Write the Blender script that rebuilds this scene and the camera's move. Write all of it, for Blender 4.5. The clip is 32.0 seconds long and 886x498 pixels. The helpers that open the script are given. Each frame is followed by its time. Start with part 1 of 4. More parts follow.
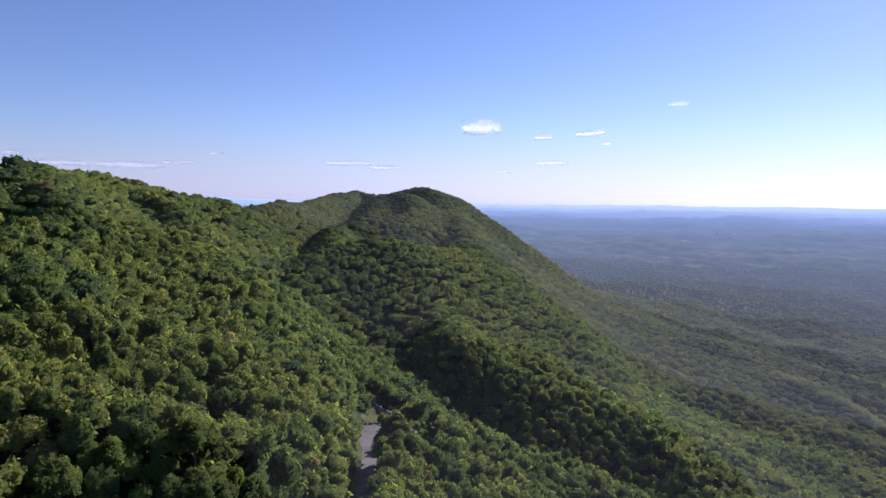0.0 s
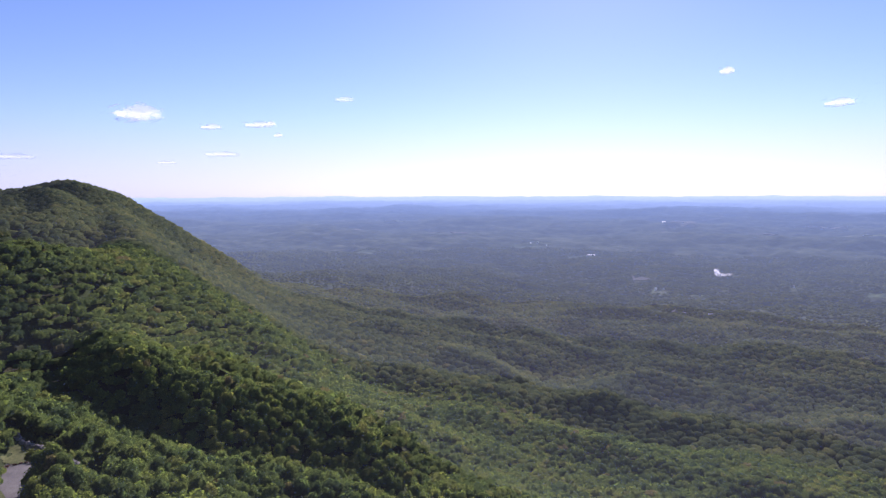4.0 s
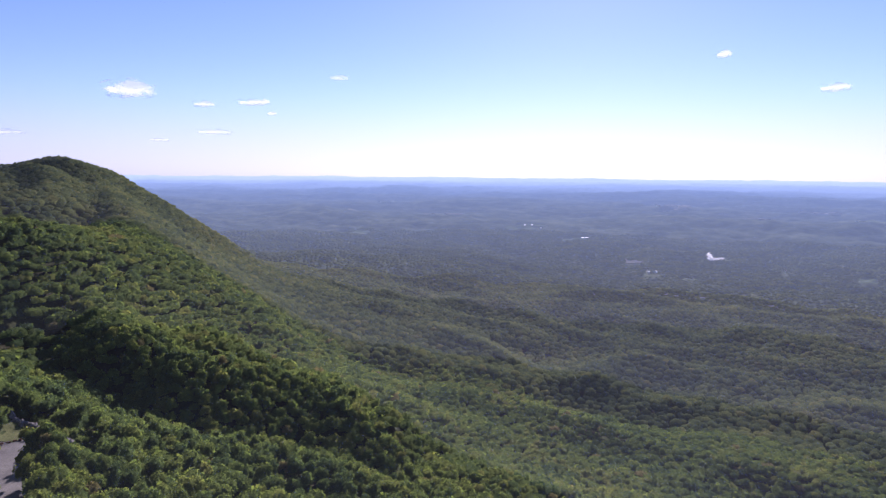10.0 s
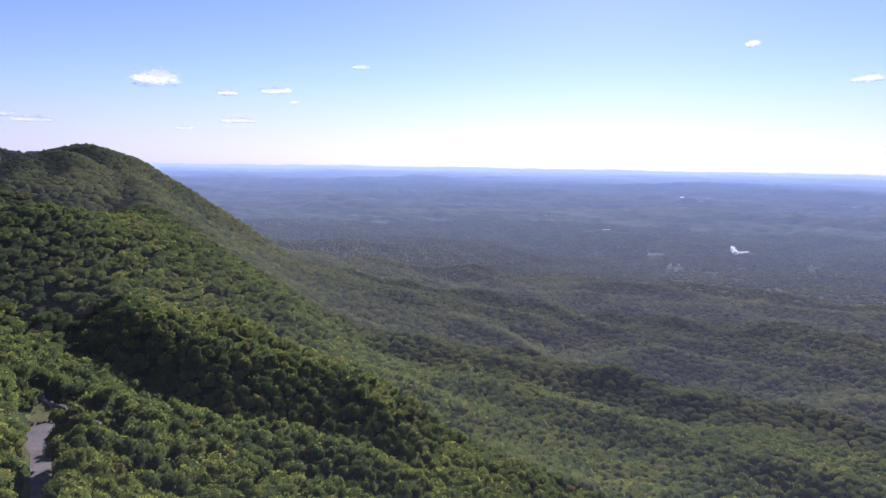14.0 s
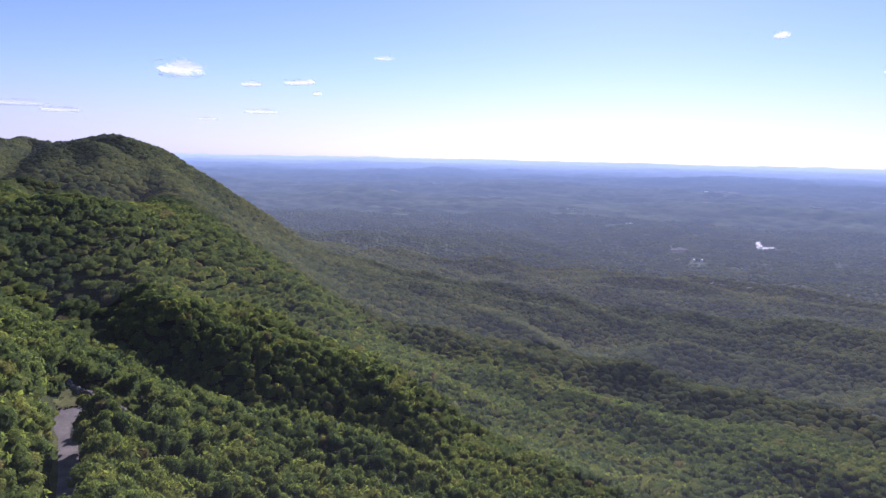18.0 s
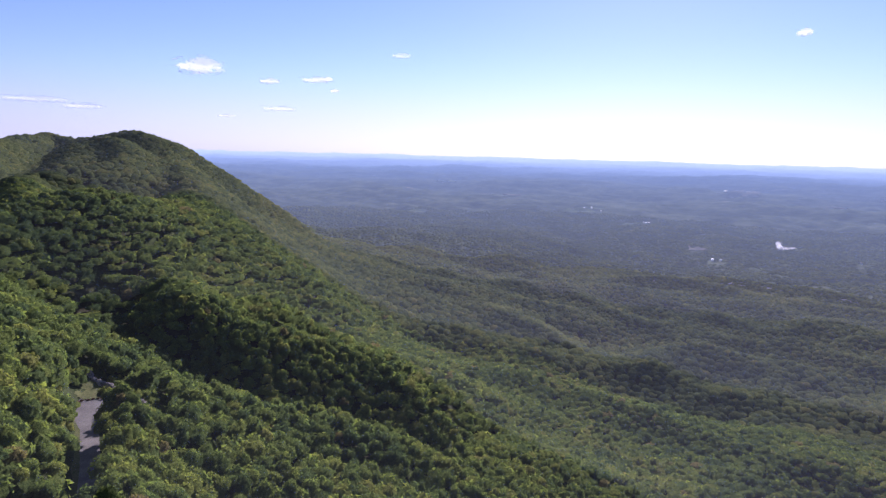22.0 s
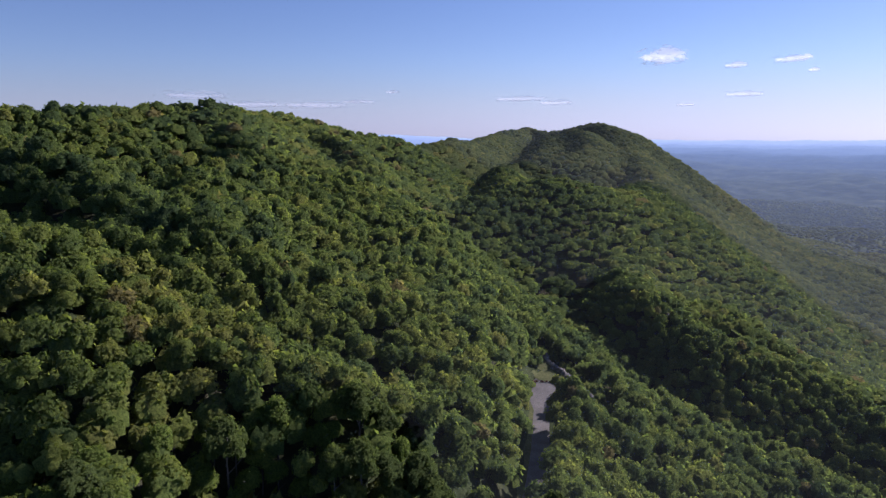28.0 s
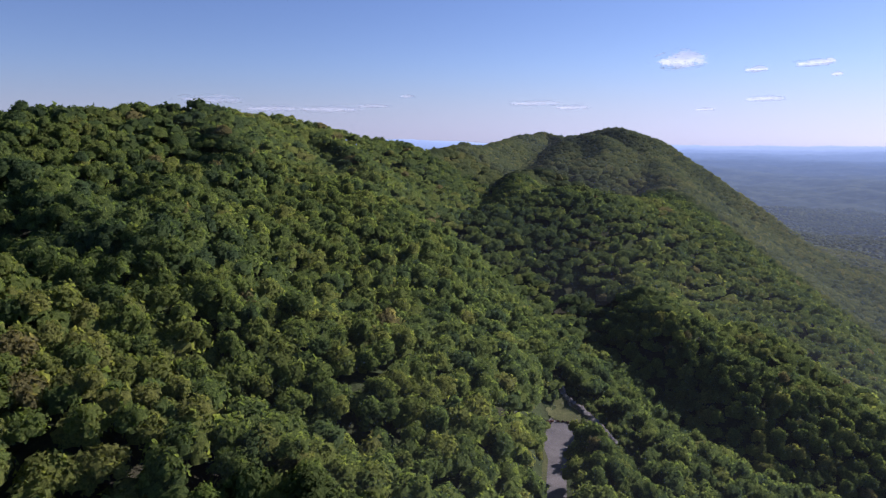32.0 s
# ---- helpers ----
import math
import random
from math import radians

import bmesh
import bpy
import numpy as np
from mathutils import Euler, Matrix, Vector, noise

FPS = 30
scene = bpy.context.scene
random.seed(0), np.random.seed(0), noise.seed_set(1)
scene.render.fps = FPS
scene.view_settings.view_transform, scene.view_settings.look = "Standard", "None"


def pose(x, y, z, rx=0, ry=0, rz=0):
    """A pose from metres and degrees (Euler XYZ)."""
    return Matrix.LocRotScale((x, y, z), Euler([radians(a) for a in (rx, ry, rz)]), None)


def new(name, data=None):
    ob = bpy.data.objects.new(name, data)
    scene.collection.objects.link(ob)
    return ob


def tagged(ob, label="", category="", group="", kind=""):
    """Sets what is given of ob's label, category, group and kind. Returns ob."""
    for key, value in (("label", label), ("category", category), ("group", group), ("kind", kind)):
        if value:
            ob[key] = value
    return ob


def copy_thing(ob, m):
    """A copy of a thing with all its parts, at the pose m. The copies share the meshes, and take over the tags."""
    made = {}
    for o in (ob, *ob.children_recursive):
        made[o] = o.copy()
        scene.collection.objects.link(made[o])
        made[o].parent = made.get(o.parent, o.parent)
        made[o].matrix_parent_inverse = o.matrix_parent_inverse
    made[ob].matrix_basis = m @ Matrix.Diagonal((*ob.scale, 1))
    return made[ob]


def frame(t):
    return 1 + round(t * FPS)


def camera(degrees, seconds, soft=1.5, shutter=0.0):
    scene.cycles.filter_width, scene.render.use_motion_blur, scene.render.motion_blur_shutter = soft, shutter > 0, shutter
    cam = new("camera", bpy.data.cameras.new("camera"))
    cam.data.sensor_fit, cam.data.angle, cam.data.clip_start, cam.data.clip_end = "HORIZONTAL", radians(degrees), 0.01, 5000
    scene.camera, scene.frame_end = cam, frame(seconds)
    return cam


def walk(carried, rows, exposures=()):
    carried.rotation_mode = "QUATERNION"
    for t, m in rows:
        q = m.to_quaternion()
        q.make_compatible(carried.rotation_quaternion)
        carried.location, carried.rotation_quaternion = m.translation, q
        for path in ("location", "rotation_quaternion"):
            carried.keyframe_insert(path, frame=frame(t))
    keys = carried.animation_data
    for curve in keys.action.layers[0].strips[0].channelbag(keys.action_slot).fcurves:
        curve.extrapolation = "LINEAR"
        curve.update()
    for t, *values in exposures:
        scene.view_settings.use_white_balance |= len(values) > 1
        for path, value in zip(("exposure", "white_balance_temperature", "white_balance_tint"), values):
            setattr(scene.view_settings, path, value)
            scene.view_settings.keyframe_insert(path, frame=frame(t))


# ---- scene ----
# place, yaw, pitch and roll of the drone's camera: seconds, x, y, z, yaw, pitch, roll
ROWS = (
    (0.0, -0.00, 0.00, -0.00, -0.01, -4.61, -0.57),
    (0.5, -0.25, 0.12, -0.32, -4.08, -4.60, -0.38),
    (1.0, -0.45, 0.13, -0.56, -8.28, -4.59, -0.21),
    (1.5, -0.57, 0.01, -0.64, -12.17, -4.59, -0.09),
    (2.0, -0.61, -0.17, -0.57, -15.92, -4.67, -0.01),
    (2.5, -0.59, -0.28, -0.40, -19.09, -4.78, 0.06),
    (3.0, -0.57, -0.23, -0.22, -22.35, -4.94, 0.12),
    (3.5, -0.59, -0.02, -0.09, -26.12, -5.08, 0.17),
    (4.0, -0.65, 0.26, -0.01, -28.58, -5.24, 0.18),
    (4.5, -0.69, 0.47, 0.02, -29.46, -5.40, 0.16),
    (7.0, -0.75, 1.09, 0.13, -29.95, -6.15, -0.06),
    (8.0, -0.78, 1.22, 0.19, -29.79, -6.43, -0.19),
    (9.0, -0.84, 1.22, 0.28, -29.47, -6.69, -0.36),
    (10.0, -0.98, 1.15, 0.41, -29.14, -6.95, -0.50),
    (11.0, -1.14, 1.03, 0.53, -28.76, -7.21, -0.60),
    (12.0, -1.26, 0.95, 0.61, -28.32, -7.42, -0.70),
    (13.0, -1.31, 0.95, 0.66, -27.85, -7.58, -0.81),
    (14.0, -1.34, 0.99, 0.70, -27.32, -7.87, -0.92),
    (17.0, -1.39, 1.11, 0.78, -25.95, -8.45, -1.23),
    (18.0, -1.37, 1.11, 0.78, -25.47, -8.60, -1.28),
    (19.0, -1.35, 1.09, 0.76, -25.00, -8.69, -1.31),
    (20.0, -1.40, 1.11, 0.73, -24.69, -8.72, -1.38),
    (21.0, -1.54, 1.20, 0.68, -24.39, -8.81, -1.48),
    (22.0, -1.84, 1.44, 0.64, -24.04, -8.85, -1.53),
    (22.5, -2.14, 1.77, 0.66, -23.81, -8.86, -1.41),
    (22.6, -2.20, 1.87, 0.68, -23.11, -8.96, -1.35),
    (22.8, -2.31, 2.07, 0.71, -17.09, -9.17, -1.22),
    (23.0, -2.43, 2.27, 0.74, -9.44, -9.37, -1.09),
    (23.2, -2.44, 2.46, 0.78, -2.44, -9.53, -0.96),
    (23.5, -2.47, 2.75, 0.84, 4.03, -9.77, -0.77),
    (24.0, -2.33, 3.14, 0.96, 9.70, -9.96, -0.55),
    (24.5, -2.52, 3.77, 1.10, 12.84, -10.11, -0.40),
    (25.0, -2.90, 4.76, 1.12, 14.41, -10.22, -0.26),
    (25.5, -3.34, 6.46, 1.01, 15.09, -10.30, -0.18),
    (27.5, -5.31, 17.95, 0.74, 15.00, -10.34, -0.07),
    (28.0, -5.82, 21.83, 0.71, 15.07, -10.30, -0.05),
    (28.5, -6.29, 25.74, 0.66, 15.22, -10.29, 0.01),
    (29.0, -6.72, 29.64, 0.60, 15.49, -10.21, 0.06),
    (29.5, -7.14, 33.50, 0.55, 15.69, -10.17, 0.07),
    (30.0, -7.57, 37.30, 0.51, 15.89, -10.11, 0.07),
    (30.5, -8.03, 41.06, 0.47, 16.18, -10.08, 0.06),
    (31.0, -8.54, 44.79, 0.44, 16.36, -10.03, 0.02),
    (31.5, -9.10, 48.51, 0.45, 16.44, -9.96, -0.14),
    (32.0, -9.70, 52.24, 0.48, 16.43, -9.90, -0.20),
)


def gaze(x, y, z, yaw, pitch, roll):
    return pose(x, y, z, 90 + pitch, 0, yaw) @ pose(0, 0, 0, 0, 0, -roll)


cam = camera(69.74, 32.0, soft=1.35)
walk(cam, [(t, gaze(*row)) for t, *row in ROWS], exposures=((0.0, 1.07, 5600, 30), (1.5, 1.14, 5600, 37), (22.4, 1.14, 5600, 37), (23.6, 0.86, 5600, 30), (32.0, 0.86, 5600, 30)))

# ---- light ----
SUN_ELEVATION, SUN_AZIMUTH = radians(27.0), radians(41.0)
world = bpy.data.worlds.new("sky")
scene.world = world
world.use_nodes = True
sky = world.node_tree.nodes.new("ShaderNodeTexSky")
sky.sky_type, sky.sun_disc = "NISHITA", False
sky.sun_elevation, sky.sun_rotation = SUN_ELEVATION, SUN_AZIMUTH
sky.altitude, sky.air_density, sky.dust_density, sky.ozone_density = 600, 1.0, 0.14, 3.0
background = world.node_tree.nodes["Background"]
background.inputs["Strength"].default_value = 0.05
# whitish air low over the horizon
tree = world.node_tree
height = tree.nodes.new("ShaderNodeSeparateXYZ")
tree.links.new(tree.nodes.new("ShaderNodeTexCoord").outputs["Generated"], height.inputs[0])
low = tree.nodes.new("ShaderNodeMapRange")
low.interpolation_type = "SMOOTHERSTEP"
for name, value in (("From Min", -0.02), ("From Max", 0.13), ("To Min", 0.75), ("To Max", 0.0)):
    low.inputs[name].default_value = value
tree.links.new(height.outputs["Z"], low.inputs["Value"])
grey = tree.nodes.new("ShaderNodeRGBToBW")
tree.links.new(sky.outputs["Color"], grey.inputs[0])
pale = tree.nodes.new("ShaderNodeMix")
pale.data_type, pale.blend_type = "RGBA", "MULTIPLY"
pale.inputs[0].default_value = 1.0
pale.inputs[7].default_value = (0.72, 0.80, 0.92, 1)
tree.links.new(grey.outputs[0], pale.inputs[6])
hazed = tree.nodes.new("ShaderNodeMix")
hazed.data_type = "RGBA"
tree.links.new(low.outputs[0], hazed.inputs[0])
tree.links.new(sky.outputs["Color"], hazed.inputs[6])
tree.links.new(pale.outputs[2], hazed.inputs[7])
clear_blue = tree.nodes.new("ShaderNodeMix")
clear_blue.data_type, clear_blue.blend_type = "RGBA", "MULTIPLY"
clear_blue.inputs[0].default_value = 1.0
clear_blue.inputs[7].default_value = (1.0, 0.98, 1.03, 1)
tree.links.new(hazed.outputs[2], clear_blue.inputs[6])
tree.links.new(clear_blue.outputs[2], background.inputs["Color"])
sun = new("sun", bpy.data.lights.new("sun", "SUN"))
sun.data.energy, sun.data.angle, sun.data.color = 3.6, radians(0.6), (1.0, 0.93, 0.82)
to_sun = Vector((math.sin(SUN_AZIMUTH) * math.cos(SUN_ELEVATION), math.cos(SUN_AZIMUTH) * math.cos(SUN_ELEVATION), math.sin(SUN_ELEVATION)))
sun.matrix_world = Matrix.Translation((0, 0, 300)) @ to_sun.to_track_quat("Z", "Y").to_matrix().to_4x4()


# ---- materials ----
def shader(name):
    m = bpy.data.materials.new(name)
    m.use_nodes = True
    t = m.node_tree
    return m, t.nodes, t.links, t.nodes["Principled BSDF"]


def noise_node(nodes, links, vector, scale, detail=4.0, rough=0.55):
    n = nodes.new("ShaderNodeTexNoise")
    n.inputs["Scale"].default_value, n.inputs["Detail"].default_value, n.inputs["Roughness"].default_value = scale, detail, rough
    links.new(vector, n.inputs["Vector"])
    return n.outputs["Fac"]


def ramp_node(nodes, links, fac, stops):
    r = nodes.new("ShaderNodeValToRGB")
    while len(r.color_ramp.elements) < len(stops):
        r.color_ramp.elements.new(0.5)
    for e, (p, c) in zip(r.color_ramp.elements, stops):
        e.position, e.color = p, (*c, 1)
    links.new(fac, r.inputs["Fac"])
    return r.outputs["Color"]


def mix_node(nodes, links, fac, a, b, mode="MIX"):
    m = nodes.new("ShaderNodeMix")
    m.data_type, m.blend_type = "RGBA", mode
    for value, socket in ((fac, m.inputs[0]), (a, m.inputs[6]), (b, m.inputs[7])):
        if isinstance(value, (int, float)):
            socket.default_value = value
        elif isinstance(value, tuple):
            socket.default_value = (*value, 1)
        else:
            links.new(value, socket)
    return m.outputs[2]


def bump_node(nodes, links, height, strength, distance):
    b = nodes.new("ShaderNodeBump")
    b.inputs["Strength"].default_value, b.inputs["Distance"].default_value = strength, distance
    links.new(height, b.inputs["Height"])
    return b.outputs["Normal"]


LEAF_TONES = {"dark": ((0.084, 0.112, 0.042), (0.109, 0.143, 0.046)),
              "fresh": ((0.125, 0.171, 0.046), (0.16, 0.203, 0.053)),
              "yellow": ((0.16, 0.2, 0.051), (0.192, 0.218, 0.059)),
              "brown": ((0.153, 0.147, 0.067), (0.188, 0.17, 0.083))}
WOODS = ((0.0, (0.074, 0.109, 0.047)), (0.25, (0.106, 0.146, 0.049)), (0.6, (0.149, 0.189, 0.052)), (0.9, (0.195, 0.214, 0.059)), (1.0, (0.192, 0.172, 0.071)))
HIGH_WOODS = ((0.0, (0.075, 0.1, 0.049)), (0.3, (0.105, 0.13, 0.053)), (0.7, (0.139, 0.158, 0.056)), (1.0, (0.179, 0.179, 0.062)))


def leaf_material(name, stops, per_object, grain=2.2, relief=0.7):
    """Leaves that let some sun through; the tone differs from tree to tree and from clump to clump."""
    m, nodes, links, p = shader(name)
    if per_object:
        tone = nodes.new("ShaderNodeObjectInfo").outputs["Random"]
    else:
        a = nodes.new("ShaderNodeAttribute")
        a.attribute_name = "tone"
        tone = a.outputs["Fac"]
    colour = ramp_node(nodes, links, tone, stops)
    island = nodes.new("ShaderNodeNewGeometry").outputs["Random Per Island"]
    clump = ramp_node(nodes, links, island, ((0.0, (1.05, 1.07, 1.05)), (0.5, (1.18, 1.18, 1.15)), (1.0, (1.32, 1.29, 1.2))))
    colour = mix_node(nodes, links, 1.0, colour, clump, "MULTIPLY")
    if grain:
        # bunches of leaves
        at = nodes.new("ShaderNodeNewGeometry").outputs["Position"]
        bunch = noise_node(nodes, links, at, grain, 4.0, 0.7)
        colour = mix_node(nodes, links, 1.0, colour, ramp_node(nodes, links, bunch, ((0.36, (0.58, 0.62, 0.64)), (0.5, (1, 1, 1)), (0.63, (1.38, 1.34, 1.22)))), "MULTIPLY")
        links.new(bump_node(nodes, links, bunch, relief, 1.0 / grain), p.inputs["Normal"])
    links.new(colour, p.inputs["Base Color"])
    p.inputs["Roughness"].default_value = 0.85
    p.inputs["Specular IOR Level"].default_value = 0.0
    thin = nodes.new("ShaderNodeBsdfTranslucent")
    links.new(mix_node(nodes, links, 1.0, colour, (1.12, 1.15, 0.62), "MULTIPLY"), thin.inputs["Color"])
    mixed = nodes.new("ShaderNodeMixShader")
    mixed.inputs[0].default_value = 0.6
    links.new(p.outputs[0], mixed.inputs[1])
    links.new(thin.outputs[0], mixed.inputs[2])
    links.new(mixed.outputs[0], nodes["Material Output"].inputs["Surface"])
    return m


LEAVES = {tone: leaf_material(tone + "_leaves", ((0.0, a), (1.0, b)), True) for tone, (a, b) in LEAF_TONES.items()}
LEAF_FOREST = leaf_material("forest_leaves", WOODS, False)
LEAF_HIGH = leaf_material("summit_leaves", HIGH_WOODS, False, 0.7, 0.4)


def bark_material():
    m, nodes, links, p = shader("bark")
    at = nodes.new("ShaderNodeTexCoord").outputs["Object"]
    grain = noise_node(nodes, links, at, 6.0, 6.0, 0.7)
    links.new(ramp_node(nodes, links, grain, ((0.25, (0.06, 0.05, 0.04)), (0.75, (0.20, 0.17, 0.14)))), p.inputs["Base Color"])
    links.new(bump_node(nodes, links, grain, 0.6, 0.05), p.inputs["Normal"])
    p.inputs["Roughness"].default_value = 0.9
    return m


BARK = bark_material()


def ground_material():
    """Forest floor: leaf litter and undergrowth."""
    m, nodes, links, p = shader("forest_floor")
    at = nodes.new("ShaderNodeNewGeometry").outputs["Position"]
    big = noise_node(nodes, links, at, 0.03, 5.0)
    small = noise_node(nodes, links, at, 0.6, 6.0, 0.7)
    a = ramp_node(nodes, links, small, ((0.3, (0.034, 0.046, 0.020)), (0.7, (0.075, 0.092, 0.038))))
    b = ramp_node(nodes, links, small, ((0.3, (0.044, 0.042, 0.026)), (0.7, (0.085, 0.080, 0.048))))
    links.new(mix_node(nodes, links, ramp_node(nodes, links, big, ((0.45, (0, 0, 0)), (0.65, (1, 1, 1)))), a, b), p.inputs["Base Color"])
    links.new(bump_node(nodes, links, small, 0.8, 0.6), p.inputs["Normal"])
    p.inputs["Roughness"].default_value = 0.95
    p.inputs["Specular IOR Level"].default_value = 0.0
    return m


GROUND = ground_material()


def distance_material(name, woods_stops, open_colour):
    """Woods and fields of the plain far off, with blue haze painted over as glow."""
    m, nodes, links, p = shader(name)
    a = nodes.new("ShaderNodeAttribute")
    a.attribute_name = "plan"
    woods = noise_node(nodes, links, a.outputs["Vector"], 16.0, 9.0, 0.7)
    rows = noise_node(nodes, links, a.outputs["Vector"], 2.6, 6.0, 0.62)
    fields = noise_node(nodes, links, a.outputs["Vector"], 1.9, 6.0, 0.7)
    green = ramp_node(nodes, links, woods, woods_stops)
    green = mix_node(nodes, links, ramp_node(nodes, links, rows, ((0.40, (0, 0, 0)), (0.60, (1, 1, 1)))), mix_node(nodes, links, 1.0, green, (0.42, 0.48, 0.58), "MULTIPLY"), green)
    open_land = ramp_node(nodes, links, fields, ((0.64, (0, 0, 0)), (0.68, (1, 1, 1))))
    green = mix_node(nodes, links, open_land, green, open_colour)
    links.new(green, p.inputs["Base Color"])
    p.inputs["Roughness"].default_value = 1.0
    p.inputs["Specular IOR Level"].default_value = 0.0
    add_haze_glow(m, nodes, links, p)
    return m


def add_haze_glow(m, nodes, links, p):
    """Paint distance haze on a surface of the backdrop by mixing in a blue glow."""
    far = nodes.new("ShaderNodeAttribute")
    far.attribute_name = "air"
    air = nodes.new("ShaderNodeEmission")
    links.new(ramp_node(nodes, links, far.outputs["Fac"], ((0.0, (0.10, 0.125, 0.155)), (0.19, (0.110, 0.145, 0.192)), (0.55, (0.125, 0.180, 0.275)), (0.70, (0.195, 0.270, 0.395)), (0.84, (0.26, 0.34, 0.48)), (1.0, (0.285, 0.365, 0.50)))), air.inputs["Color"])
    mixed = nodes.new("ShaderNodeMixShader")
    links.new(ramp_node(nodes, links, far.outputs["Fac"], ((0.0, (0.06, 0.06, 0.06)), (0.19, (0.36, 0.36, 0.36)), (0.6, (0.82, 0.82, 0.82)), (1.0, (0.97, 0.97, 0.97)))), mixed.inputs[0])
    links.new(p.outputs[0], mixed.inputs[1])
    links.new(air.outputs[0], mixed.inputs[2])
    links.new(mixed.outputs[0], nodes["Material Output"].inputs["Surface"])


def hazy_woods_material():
    m, nodes, links, p = shader("woods_with_haze_glow")
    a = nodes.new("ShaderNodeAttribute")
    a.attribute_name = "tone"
    # summit leaf tones darkened to make up for missing self-shadow; haze glow painted over
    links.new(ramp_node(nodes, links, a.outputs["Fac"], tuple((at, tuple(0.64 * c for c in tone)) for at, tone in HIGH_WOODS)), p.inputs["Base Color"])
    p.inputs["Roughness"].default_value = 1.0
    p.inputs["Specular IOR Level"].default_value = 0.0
    add_haze_glow(m, nodes, links, p)
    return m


HAZY_WOODS = hazy_woods_material()
HAZY = distance_material("plain_with_haze_glow", ((0.32, (0.050, 0.062, 0.045)), (0.50, (0.110, 0.130, 0.078)), (0.68, (0.170, 0.182, 0.108))), (0.22, 0.21, 0.16))
FIELD_GREEN = distance_material("meadow_with_haze_glow", ((0.32, (0.154, 0.196, 0.098)), (0.5, (0.196, 0.238, 0.119)), (0.68, (0.252, 0.28, 0.154))), (0.28, 0.28, 0.182))
FIELD_PALE = distance_material("stubble_with_haze_glow", ((0.32, (0.186, 0.174, 0.136)), (0.5, (0.248, 0.229, 0.18)), (0.68, (0.31, 0.285, 0.229))), (0.322, 0.298, 0.248))


def plain_material(name, dark, light, scale, rough=0.85, bump=0.3, depth=0.02):
    m, nodes, links, p = shader(name)
    at = nodes.new("ShaderNodeNewGeometry").outputs["Position"]
    fine = noise_node(nodes, links, at, scale, 6.0, 0.65)
    broad = noise_node(nodes, links, at, scale * 0.07, 4.0)
    c = ramp_node(nodes, links, fine, ((0.3, dark), (0.7, light)))
    c = mix_node(nodes, links, 1.0, c, ramp_node(nodes, links, broad, ((0.3, (0.75, 0.75, 0.75)), (0.7, (1.2, 1.2, 1.2)))), "MULTIPLY")
    links.new(c, p.inputs["Base Color"])
    links.new(bump_node(nodes, links, fine, bump, depth), p.inputs["Normal"])
    p.inputs["Roughness"].default_value = rough
    p.inputs["Specular IOR Level"].default_value = 0.1
    return m


ASPHALT = plain_material("worn_asphalt", (0.115, 0.105, 0.095), (0.215, 0.198, 0.178), 3.0, 0.9)
GRASS = plain_material("dry_grass", (0.06, 0.085, 0.022), (0.16, 0.15, 0.06), 1.5, 0.95, 0.8, 0.2)
ROCK = plain_material("grey_rock", (0.10, 0.088, 0.072), (0.30, 0.27, 0.225), 1.2, 0.9, 0.9, 0.3)
SHRUB = plain_material("reddish_brush", (0.05, 0.025, 0.018), (0.13, 0.06, 0.04), 3.0, 0.9)
WHITE_WALL = plain_material("white_wall", (0.70, 0.70, 0.68), (0.82, 0.82, 0.80), 0.8, 0.6)
METAL_ROOF = plain_material("pale_metal_roof", (0.70, 0.71, 0.73), (0.82, 0.83, 0.85), 0.5, 0.6)
METAL_ROOF.node_tree.nodes["Principled BSDF"].inputs["Metallic"].default_value = 0.2
DARK_ROOF = plain_material("dark_shingle_roof", (0.08, 0.075, 0.07), (0.15, 0.14, 0.13), 1.0, 0.9)
WINDOW = plain_material("dark_window", (0.02, 0.025, 0.03), (0.04, 0.045, 0.05), 1.0, 0.2)


